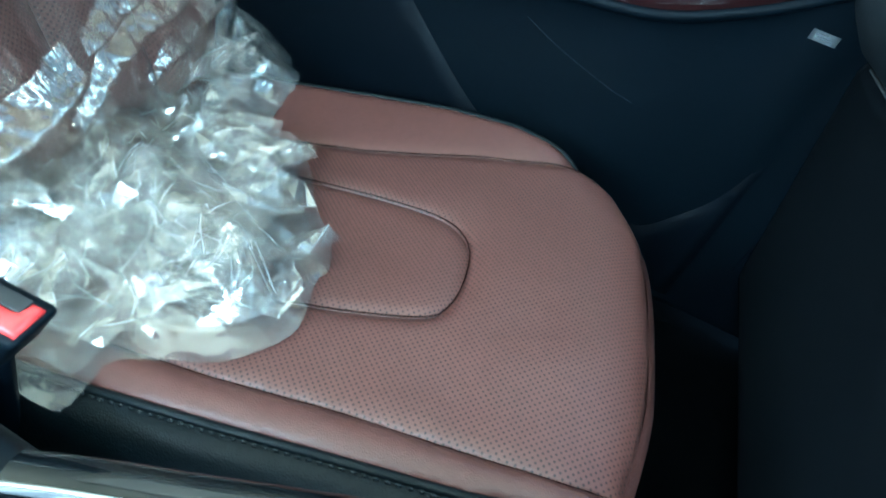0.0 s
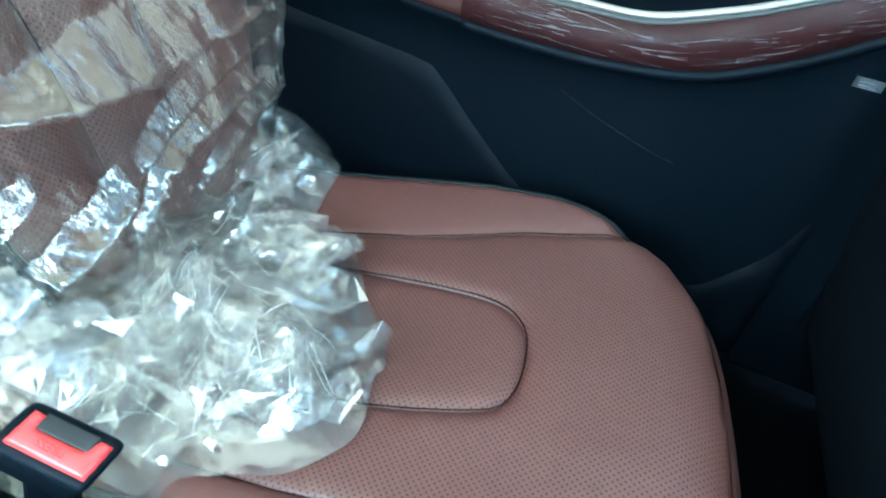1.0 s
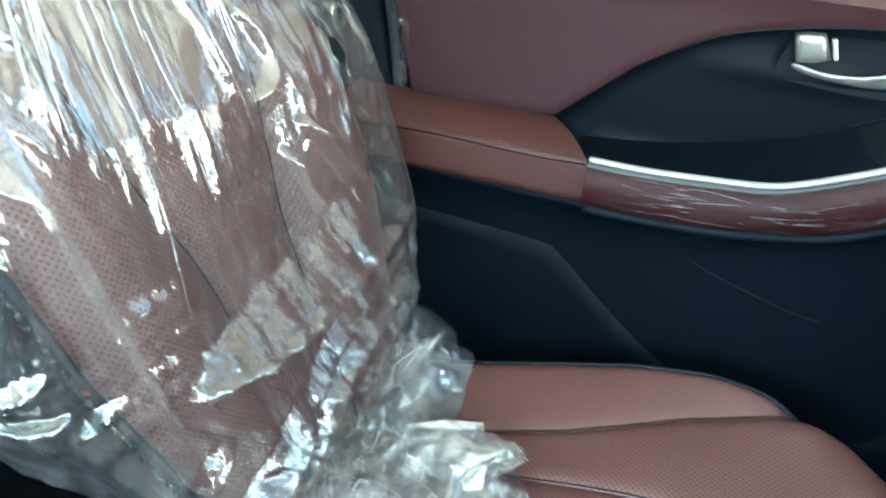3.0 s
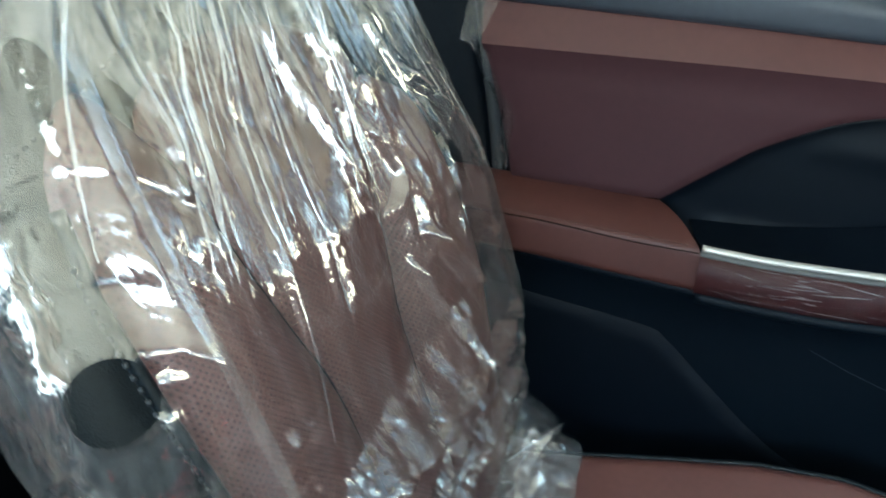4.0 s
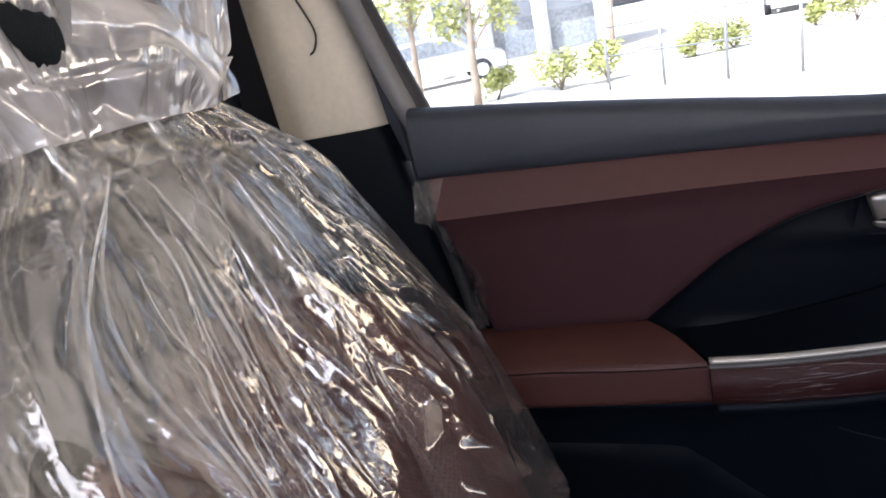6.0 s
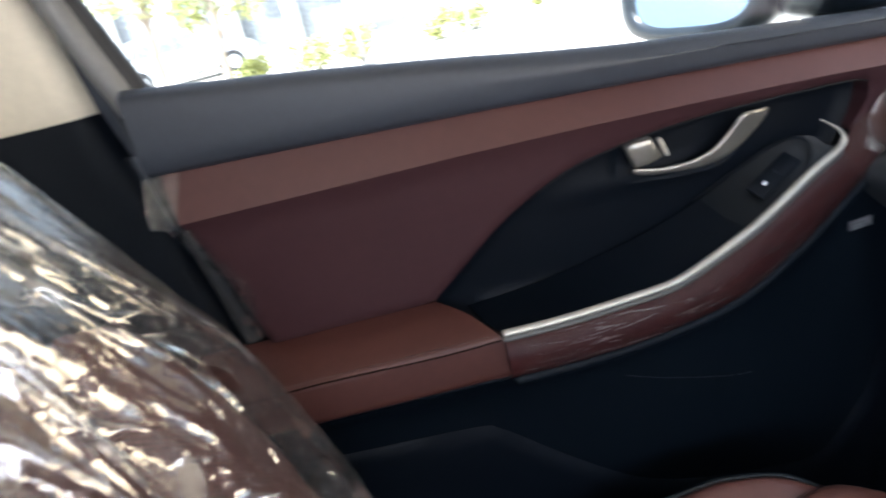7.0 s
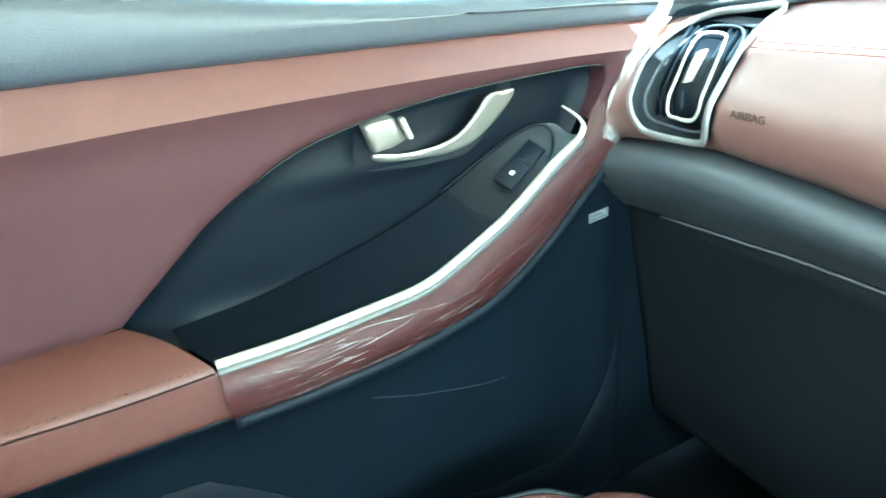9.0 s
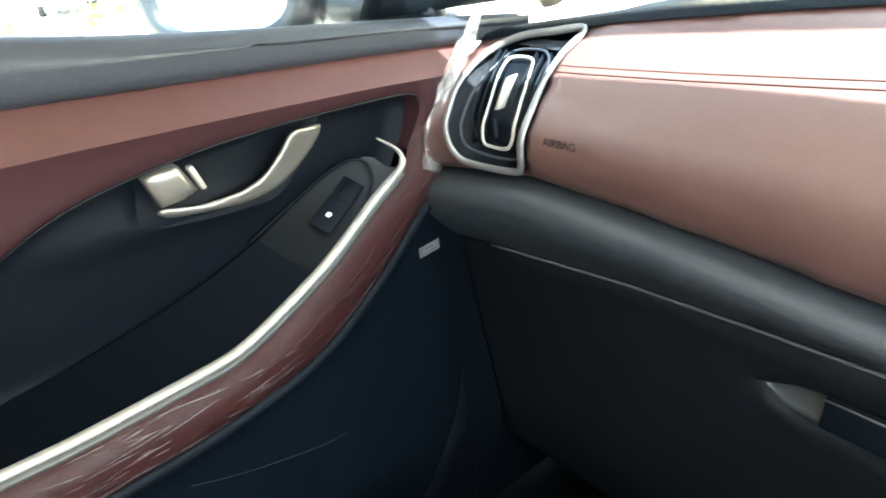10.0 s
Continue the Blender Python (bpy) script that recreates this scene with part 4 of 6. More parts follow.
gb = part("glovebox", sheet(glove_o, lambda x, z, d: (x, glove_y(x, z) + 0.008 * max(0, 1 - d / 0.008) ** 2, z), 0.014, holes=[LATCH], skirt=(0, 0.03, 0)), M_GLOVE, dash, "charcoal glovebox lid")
part("latch_recess", sheet(LATCH, lambda x, z, d: (x, glove_y(x, z) + 0.004 + 0.022 * min(1, max(0, (z - 0.790) / 0.03)), z), 0.006, skirt=(0, -0.004, 0)), M_BAND, gb, "recessed latch pocket")
part("latch_lever", rounded((0.072, 0.012, 0.034), (-0.226, glove_y(-0.226, 0.812) + 0.002, 0.810), 0.003, pose(0, 0, 0, -8, 2, 0)), M_PLASTIC, gb, "dark latch lever")
part("lever_edge", tube([(-0.261, glove_y(-0.26, 0.826) - 0.004, 0.8275), (-0.19, glove_y(-0.19, 0.826) - 0.004, 0.8250)], 0.0012, 6), M_LINE, gb)
part("kick_panel", grid([[(-0.735, y, z) for y in np.linspace(0.55, 1.15, 8)] for z in np.linspace(0.34, 0.95, 8)]), M_HARD, dash)
part("footwell_cover", grid([[(x, 0.64 + 0.9 * max(0, 0.56 - z), z) for x in np.linspace(-0.735, 0.88, 10)] for z in np.linspace(0.34, 0.57, 6)]), M_HARD, dash)
part("dash_body", rounded((1.60, 0.40, 0.30), (0.08, 0.86, 0.95), 0.04), M_HARD, dash)

# corner air vent
av = part("air_vent", grid([[(x * (1 - k) + (-0.610) * k, dash_y(x, z) + 0.004 + dy, z * (1 - k) + 1.045 * k) for x, z in vent_c] for k, dy in ((0, -0.003), (0.03, 0.006), (0.10, 0.010), (0.13, 0.020), (0.20, 0.022), (0.24, 0.036))], close_u=True), M_HARD, dash, "tall corner air vent with satin silver surround")
part("vent_bezel", tube([(x, dash_y(x, z) - 0.003, z) for x, z in vent_c], 0.0034, 10, closed=True, squash=(1.2, 0.75), up=(0, 1, 0)), M_BEZEL, av, "satin silver surround")
part("vent_back", sheet([(x * 0.80 - 0.610 * 0.20, z * 0.80 + 1.045 * 0.20) for x, z in vent_c], lambda x, z, d: (x, dash_y(x, z) + 0.040, z), 0.012), M_HARD, av)
for k, off in enumerate((-0.044, -0.034, -0.024, 0.012, 0.022, 0.032)):
    path = [(-0.590 - 0.30 * (z - 1.01) + off, dash_y(-0.6, z) + 0.018, z) for z in np.linspace(1.004, 1.088, 14)]
    part("vane", tube(path, 0.0022, 6, squash=(0.7, 2.6)), M_PLASTIC, av)
INNER = [(-.640, 1.004), (-.652, 1.035), (-.655, 1.060), (-.642, 1.087), (-.612, 1.0935), (-.580, 1.092), (-.562, 1.076), (-.556, 1.04), (-.558, 1.006), (-.570, .998), (-.61, .997)]
part("inner_frame", tube([(x, dash_y(x, z) + 0.007, z) for x, z in cat(INNER, 70, True)], 0.0016, 8, closed=True, up=(0, 1, 0)), M_BELT, av)
up_rows = [[(x, dash_y(x, z) + 0.016, z) for x in np.linspace(-0.650 + 0.02 * k, -0.575, 12)] for k, z in enumerate((1.094, 1.0985, 1.101))]
part("upper_grille", grid(up_rows), M_BELT, av)
RING = [(-.606, 1.012), (-.611, 1.030), (-.618, 1.052), (-.634, 1.080), (-.626, 1.0862), (-.597, 1.0872), (-.586, 1.080), (-.573, 1.060), (-.564, 1.029), (-.568, 1.014), (-.578, 1.0095), (-.595, 1.0095)]
part("vent_ring", tube([(x, dash_y(x, z) + 0.004, z) for x, z in cat(RING, 70, True)], 0.0017, 8, closed=True, squash=(1.2, 0.8), up=(0, 1, 0)), M_SILVER, av, "satin silver ring round the adjuster")
part("vent_inset", sheet([(p[0], p[1]) for p in cat(RING, 50, True)], lambda x, z, d: (x, dash_y(x, z) + 0.014, z), 0.01), M_HARD, av)
TAB = [(-.6015, 1.044), (-.6125, 1.071), (-.6070, 1.0732), (-.5965, 1.045)]
part("vent_tab", sheet(TAB, lambda x, z, d: (x, dash_y(x, z) + 0.001 - 0.003 * min(1, d / 0.003), z), 0.006, skirt=(0, 0.01, 0)), M_SILVER, av, "silver slider tab")
part("vent_slot", tube([(-.598, dash_y(-.598, 1.034) + 0.007, 1.036), (-.590, dash_y(-.59, 1.018) + 0.007, 1.018)], 0.003, 8, n=6), M_PLASTIC, av)

# ---- passenger seat ----
seat = thing("passenger_seat", (-0.27, 0.05, 0.32), "cognac perforated leather passenger seat with black sides", "car seat")


def cz(y):
    return 0.634 + 0.25 * (y - 0.219)


FSEAM = [(-.25, -.375), (-.068, -.396), (.054, -.417), (.188, -.460), (.315, -.487)]
FOUT = [(-.25, -.510), (-.1, -.521), (.02, -.537), (.12, -.548), (.21, -.541), (.285, -.515), (.32, -.489)]
NSEAM = [(-.25, -.040), (.082, -.045), (.199, -.054), (.291, -.056), (.375, -.060), (.44, -.072)]
NOUT = [(-.25, .004), (.009, -.001), (.126, -.009), (.216, -.017), (.314, -.025), (.40, -.042), (.428, -.062)]
FRONT = [(-.072, .423), (-.17, .431), (-.30, .419), (-.39, .400), (-.460, .360), (-.492, .318)]


def far_h(x, y):
    s, o = along(y, FSEAM), along(y, FOUT)
    k = max(0.0, min(1.0, (s - x) / max(0.01, s - o)))
    t = max(0.0, min(1.0, (0.335 - y) / 0.14))
    return 0.0005 + (0.022 * k - 0.005 * max(0, k - 0.85) / 0.15) * t * (2 - t)


def front_d(x):
    return along(-x, [(-p[0], p[1]) for p in FRONT])


def roll(x, y):
    d = front_d(x) - y
    k = max(0.0, 1 - d / 0.07)
    return -0.016 * k * k


def pillow(h, puff, edge):
    return lambda x, y, d: (x, y, cz(y) + h(x, y) + puff * (1 - math.exp(-d / edge)) + roll(x, y))


centre_h = lambda x, y: 0.012 * max(0, (-0.30 - x) / 0.18) ** 2 + 0.0025 * noise.noise(Vector((x * 14, y * 14, 2)))
INSERT = [(-.335, -.20), (-.335, .02), (-.337, .131), (-.327, .196), (-.296, .228), (-.243, .240), (-.199, .237), (-.177, .216), (-.155, .131), (-.146, .02), (-.14, -.20)]
ins_c = [tuple(p) for p in cat(INSERT, 80)]
o_far = [(along(y, FSEAM), y) for y in np.linspace(.31, -.245, 40)]
o_near = [(along(y, NSEAM), y) for y in np.linspace(-.245, .426, 46)]
o_front = [tuple(p) for p in cat(FRONT, 44)]
centre = o_far + o_near + o_front[1:-1]
part("seat_centre", sheet(centre, pillow(centre_h, 0.0065, 0.007), 0.008, holes=[ins_c], skirt=(0, 0, -0.012)), M_PERF, seat, "perforated cognac centre panel")
part("seat_insert", sheet(ins_c, pillow(lambda x, y: centre_h(x, y) - 0.001, 0.007, 0.007), 0.008), M_PERF, seat, "perforated cognac centre insert")
fb = o_far[::-1] + [(along(y, FOUT), y) for y in np.linspace(.318, -.245, 50)]
part("side_bolster", sheet(fb, pillow(far_h, 0.006, 0.008), 0.008, skirt=(0, 0, -0.02)), M_LEATHER, seat, "raised cognac leather side bolster")
nb = o_near[::-1] + [(along(y, NOUT), y) for y in np.linspace(-.245, .425, 50)]
part("side_bolster", sheet(nb, pillow(lambda x, y: 0.004, 0.009, 0.010), 0.007, skirt=(0, 0, -0.02)), M_LEATHER, seat, "cognac leather side bolster")
for path in ([(x, y, cz(y) + 0.0025 + centre_h(x, y) + roll(x, y)) for x, y in o_far], [(x, y, cz(y) + 0.0035 + centre_h(x, y)) for x, y in ins_c], [(x, y, cz(y) + 0.0035 + roll(x, y)) for x, y in o_near]):
    part("seam", tube(path, 0.0008, 6), M_SEAM, seat)
# front and far walls
def rim(x, y, h):
    return np.array((x, y, cz(y) + h + roll(x, y)))
edge = [rim(x, y, 0.001) for x, y in o_front]
part("front_roll", grid([edge, [e + np.array((0, 0.012, -0.010)) for e in edge], [e + np.array((0, 0.018, -0.035)) for e in edge], [e + np.array((0.0, 0.004, -0.085)) for e in edge], [e + np.array((0, -0.03, -0.15)) for e in edge]]), M_LEATHER, seat, "rounded cognac front edge")
fe = [rim(along(y, FOUT), y, far_h(along(y, FOUT), y)) for y in np.linspace(-.25, .32, 50)]
part("outer_side", grid([fe, [e + np.array((-0.010, 0.002, -0.012)) for e in fe], [e + np.array((-0.016, 0.004, -0.05)) for e in fe], [e + np.array((-0.006, 0, -0.17)) for e in fe]]), M_BLACKLEATHER, seat, "black leather seat side")
part("piping", tube([e + np.array((-0.004, 0, -0.001)) for e in fe], 0.0036, 8), M_BLACKLEATHER, seat, "black piping")
ne = [rim(along(y, NOUT), y, 0.004) for y in np.linspace(-.25, .428, 60)]
part("piping", tube([e + np.array((0.003, 0, 0.001)) for e in ne], 0.0042, 8), M_BLACKLEATHER, seat, "black piping")
rows = [ne, [e + np.array((0.010, 0, 0.002)) for e in ne], [e + np.array((0.026, 0.001, -0.006)) for e in ne], [e + np.array((0.040, 0.002, -0.032)) for e in ne], [e + np.array((0.044, 0, -0.09)) for e in ne], [e + np.array((0.036, -0.01, -0.20)) for e in ne]]
part("inner_side", grid([cat(c, 18) for c in zip(*rows)]), M_BLACKLEATHER, seat, "black leather seat side with chunky stitching")
part("stitching", stitches([e + np.array((0.0095, 0, 0.0032)) for e in ne[::3]], 0.0062, 0.0026, 0.0016), M_THREAD, seat, "dark chunky stitching")
part("seat_base", rounded((0.50, 0.58, 0.16), (-0.27, 0.06, 0.43), 0.03), M_HARD, seat)
for sx in (-0.48, -0.06):
    part("rail", rounded((0.04, 0.62, 0.05), (sx, 0.03, 0.335), 0.008), M_HARD, seat)

# backrest
SX = -0.29


def by(z):
    return -0.276 - 0.42 * (z - 0.8)


BW = [(0.55, .18), (0.62, .19), (0.72, .225), (0.80, .262), (0.87, .285), (0.95, .285), (1.05, .268), (1.14, .245), (1.22, .205), (1.265, .15)]
rows = []
for z in np.linspace(0.52, 1.268, 44):
    w = along(z, BW)
    dep = 0.055 if z < 1.2 else 0.055 - 0.04 * ((z - 1.2) / 0.068) ** 2
    c = by(z) - 0.052
    rows.append([(SX + w * math.copysign(abs(math.cos(a)) ** 0.55, math.cos(a)), c + dep * math.copysign(abs(math.sin(a)) ** 0.7, math.sin(a)), z) for a in np.linspace(0, 2 * math.pi, 64, endpoint=False)])
bm = grid(rows, close_u=True)
bm.faces.new(bm.verts[-64:])
part("back_shell", bm, M_BLACKLEATHER, seat, "black leather backrest shell and shoulders")


def back_sheet(outline, lift, puff, edge, quilt=0.0, step=0.009):
    def place(x, z, d):
        q = 0.0
        if quilt:
            u = ((x - SX) * 0.75 + z) / 0.062
            q = -quilt * (max(0, 1 - abs(u - round(u)) / 0.11) ** 2 * (x < SX - 0.02))
        return (x, by(z) + lift(x, z) + puff * (1 - math.exp(-d / edge)) + q, z)
    return sheet(outline, place, step)


CP = [(SX - .060, .54), (SX - .062, .80), (SX - .086, .90), (SX - .106, .97), (SX - .126, 1.05), (SX - .150, 1.085), (SX - .138, 1.113), (SX - .06, 1.141), (SX + .03, 1.146), (SX + .10, 1.132), (SX + .150, 1.09), (SX + .126, 1.05), (SX + .106, .97), (SX + .086, .90), (SX + .062, .80), (SX + .060, .54)]
part("back_centre", back_sheet([tuple(p) for p in cat(CP, 90)], lambda x, z: 0.004, 0.016, 0.014, quilt=0.006, step=0.008), M_PERF_BACK, seat, "quilted perforated cognac backrest centre")
for sgn in (-1, 1):
    seam_side = [(SX + sgn * .062, .58), (SX + sgn * .064, .80), (SX + sgn * .088, .90), (SX + sgn * .108, .97), (SX + sgn * .128, 1.05)]
    if sgn > 0:
        B = seam_side + [(SX + .152, 1.09), (SX + .178, 1.120), (SX + .205, 1.112), (SX + .230, 1.065), (SX + .236, 1.0), (SX + .230, .92), (SX + .218, .82), (SX + .195, .72), (SX + .15, .60)]
    else:
        B = seam_side + [(SX - .153, 1.078), (SX - .19, 1.068), (SX - .238, 1.045), (SX - .262, 1.0), (SX - .279, .92), (SX - .270, .84), (SX - .222, .72), (SX - .16, .60)]
    part("back_bolster", back_sheet([tuple(p) for p in cat(B, 80, True)], lambda x, z: 0.004 - 0.012 * max(0, (abs(x - SX) - 0.24 + (0.027 if x > SX else 0.0)) / 0.03), 0.034, 0.026), M_PERF_BACK, seat, "padded cognac backrest bolster")
seam_n = [(SX + along(z, [(0.6, .174), (0.72, .200), (0.82, .224), (0.92, .237), (1.0, .243), (1.065, .238), (1.08, .23)]), by(z) + 0.016, z) for z in np.linspace(0.62, 1.06, 60)]
part("back_piping", tube(seam_n, 0.0055, 8), M_BLACKLEATHER, seat, "black piping")
part("back_stitching", stitches([(x + 0.007, y + 0.003, z) for x, y, z in seam_n[::4]], 0.0075, 0.003, 0.0024), M_THREAD, seat, "dark chunky stitching")
part("shoulder_stitching", stitches([(SX + .02 + k * 0.028, by(1.19 - k * 0.012) + 0.006, 1.195 - k * 0.013) for k in range(9)], 0.006, 0.003, 0.0015), M_THREAD, seat)
rows = []
for k in np.linspace(-1, 1, 25):
    z = 1.445 + 0.105 * k
    s = max(0.02, 1 - abs(k) ** 3.2) ** 0.5
    rows.append([(SX + 0.135 * s * math.copysign(abs(math.cos(a)) ** 0.6, math.cos(a)), -0.515 - 0.30 * (z - 1.44) + 0.055 * s * math.copysign(abs(math.sin(a)) ** 0.8, math.sin(a)), z) for a in np.linspace(0, 2 * math.pi, 48, endpoint=False)])
hr = part("headrest", grid(rows, close_u=True), M_BLACKLEATHER, seat, "black leather headrest")
for dx in (-0.06, 0.06):
    part("headrest_post", tube([(SX + dx, -0.455, 1.22), (SX + dx, -0.50, 1.38)], 0.006, 10), M_CHROME, hr)

part("trim_clip", rounded((0.016, 0.010, 0.014), (-0.352, -0.392, 1.150), 0.003, pose(0, 0, 0, -20, 10, 20)), M_HARD, seat, "small black plastic clip")

# ---- polythene seat cover ----
BAGX = [(0.56, .175), (0.60, .185), (0.65, .205), (0.70, .228), (0.766, .268), (0.80, .288), (0.87, .306), (0.93, .310), (1.0, .300), (1.07, .282), (1.16, .258), (1.22, .232), (1.256, .20), (1.29, .155), (1.312, .128), (1.335, .145), (1.36, .172), (1.41, .19), (1.48, .185), (1.54, .14), (1.57, .05)]
BAGY = [(0.56, -.165), (0.60, -.157), (0.65, -.155), (0.72, -.172), (0.80, -.198), (0.87, -.226), (0.93, -.243), (1.0, -.268), (1.07, -.305), (1.16, -.352), (1.25, -.398), (1.312, -.442), (1.36, -.430), (1.45, -.440), (1.53, -.462), (1.57, -.50)]
BAGD = [(0.60, .10), (0.80, .15), (1.0, .16), (1.2, .14), (1.312, .065), (1.40, .11), (1.52, .09), (1.57, .02)]


def ease(v):
    v = max(0.0, min(1.0, v))
    return v * v * (3 - 2 * v)


# laps where the sheet is drawn together: way over x and z, width of the sloping side, height, wrinkles across
ROLLS = [([(-.555, .812), (-.50, .812), (-.392, .803), (-.257, .795), (-.159, .797), (-.060, .815)], 0.062, 0.034, 0.5),
         ([(-.555, .775), (-.45, .762), (-.33, .748), (-.22, .715), (-.12, .685)], 0.026, 0.012, 0.3),
         ([(-.54, .748), (-.48, .739), (-.352, .722), (-.257, .700), (-.184, .650), (-.165, .61)], 0.030, 0.020, 0.5),
         ([(-.54, .705), (-.43, .692), (-.33, .668), (-.26, .630)], 0.024, 0.012, 0.3),
         ([(-.24, .725), (-.15, .680), (-.091, .655), (-.047, .629), (-.02, .61)], 0.034, 0.024, 0.5),
         ([(-.13, .755), (-.07, .715), (-.02, .690)], 0.024, 0.013, 0.3),
         ([(-.142, .955), (-.146, 1.013), (-.164, 1.056), (-.169, 1.105)], 0.010, 0.0060, 0.3),
         ([(-.199, .900), (-.213, .974), (-.216, 1.025), (-.240, 1.10)], 0.012, 0.0075, 0.3),
         ([(-.420, .862), (-.385, .890), (-.359, .930), (-.330, .965)], 0.032, 0.030, 0.6),
         ([(-.335, .858), (-.318, .900), (-.300, .945)], 0.020, 0.018, 0.5),
         ([(-.285, .985), (-.326, 1.014), (-.309, 1.075)], 0.020, 0.017, 0.3),
         ([(-.365, .975), (-.358, 1.065)], 0.014, 0.012, 0.2),
         ([(-.405, 1.115), (-.491, 1.039), (-.540, .965)], 0.016, 0.010, 0.5),
         ([(-.50, .885), (-.46, .925), (-.43, .955)], 0.022, 0.018, 0.5)]
ROLLS = [(np.array(cat(way, 14)), w, h, fine) for way, w, h, fine in ROLLS]
ROLLS = [(way, way.min(axis=0) - w, way.max(axis=0) + w, w, h, fine) for way, w, h, fine in ROLLS]


def rolls(x, z):
    """Height of the drawn rolls at x, z, and how far they flatten the folds there."""
    rise = calm = 0.0
    for way, lo, hi, w, h, fine in ROLLS:
        if not (lo[0] < x < hi[0] and lo[1] < z < hi[1]):
            continue
        best, at = 1e9, 0.0
        for i in range(len(way) - 1):
            ax, az = way[i]
            bx_, bz_ = way[i + 1][0] - ax, way[i + 1][1] - az
            t = max(0.0, min(1.0, ((x - ax) * bx_ + (z - az) * bz_) / (bx_ * bx_ + bz_ * bz_)))
            d = math.hypot(x - ax - t * bx_, z - az - t * bz_)
            if d < best:
                best, at = d, (i + t) / (len(way) - 1)
                low = bx_ * (z - az) - bz_ * (x - ax) < 0
        best += w * (0.14 * noise.noise(Vector((x * 30, z * 30, 3))) + 0.03 * noise.noise(Vector((x * 130, z * 130, 8))))
        reach = (0.22 * w if low else w) * (0.45 + 0.55 * math.sin(math.pi * min(1.0, at + 0.12)) ** 0.8)
        best = max(0.0, best)
        if best < reach:
            ends = ease(at / 0.25) * ease((1 - at) / 0.25)
            k = 1 - best / reach
            rise = max(rise, ends * (h * k + fine * k * (0.0030 * fold(x * 30 + z * 60, z * 34 - x * 40, 65) + 0.0022 * fold(x * 75 - z * 90, z * 85 + x * 20, 67))))
            calm = max(calm, ends * k)
    return rise, calm


# ridges that fan out from the neck: way over x and z, half width; the first ones are doubled pleats
PLEATS = [([(-.21, 1.30), (-.085, 1.209), (-.045, 1.098), (-.032, 1.056), (-.038, .964), (-.065, .85), (-.09, .76)], 0.0095),
          ([(-.23, 1.30), (-.112, 1.206), (-.098, 1.11), (-.083, 1.06), (-.08, 1.0)], 0.0032),
          ([(-.255, 1.30), (-.167, 1.146), (-.156, 1.068), (-.144, .969), (-.12, .83)], 0.0030),
          ([(-.275, 1.30), (-.229, 1.157), (-.209, 1.037), (-.199, .909)], 0.0045),
          ([(-.29, 1.30), (-.249, 1.203), (-.259, 1.064), (-.277, .945)], 0.0036),
          ([(-.30, 1.30), (-.286, 1.149), (-.322, 1.068)], 0.0034),
          ([(-.318, 1.295), (-.223, 1.179), (-.188, 1.10), (-.17, 1.0)], 0.0034),
          ([(-.345, 1.29), (-.32, 1.199), (-.27, 1.081), (-.255, 1.0)], 0.0042),
          ([(-.35, 1.29), (-.40, 1.20), (-.43, 1.10)], 0.0028),
          ([(-.24, 1.30), (-.14, 1.24), (-.06, 1.16), (.0, 1.04)], 0.0026)]
rnd_p = random.Random(12)
for k in range(34):
    a0 = rnd_p.uniform(-0.125, 0.135)
    spread = a0 * rnd_p.uniform(1.5, 2.0)
    z_end = rnd_p.uniform(0.86, 1.10) if k % 3 == 0 else rnd_p.uniform(1.02, 1.20)
    z_start = rnd_p.uniform(z_end + 0.06, 1.31)
    PLEATS.append(([(SX + a0 + (spread - a0) * ease((1.30 - zz) / 0.35) + rnd_p.uniform(-0.002, 0.002), zz) for zz in np.linspace(z_start, z_end, 5)], rnd_p.choice((0.0008, 0.0012, 0.0018, 0.0026))))
for k in range(22):
    a0 = rnd_p.uniform(0.055, 0.125)
    spread = a0 * rnd_p.uniform(1.8, 2.25)
    z_end = rnd_p.uniform(0.95, 1.15)
    PLEATS.append(([(SX + a0 + (spread - a0) * ease((1.30 - zz) / 0.30), zz) for zz in np.linspace(rnd_p.uniform(z_end + 0.08, 1.30), z_end, 5)], rnd_p.choice((0.0010, 0.0018, 0.0027))))
RIDGES = []
for way, half_w in PLEATS:
    mids = np.array(cat(way, 60))[::-1]
    RIDGES.append((mids[:, 1], mids[:, 0], half_w * 1.6 + 0.0022, (half_w * 1.2 + 0.0020) * rnd_p.uniform(0.7, 1.3)))


@functools.lru_cache(maxsize=None)
def ridges_at(z):
    """The ridges that cross the height z: place, half width, height."""
    out = []
    for zs, xs_, w, h in RIDGES:
        if zs[0] < z < zs[-1]:
            k = (z - zs[0]) / (zs[-1] - zs[0])
            out.append((float(np.interp(z, zs, xs_)), w * (0.7 + 0.6 * k), h * ease(k / 0.25) * ease((1.0 - k) / 0.08 + 0.4)))
    return out


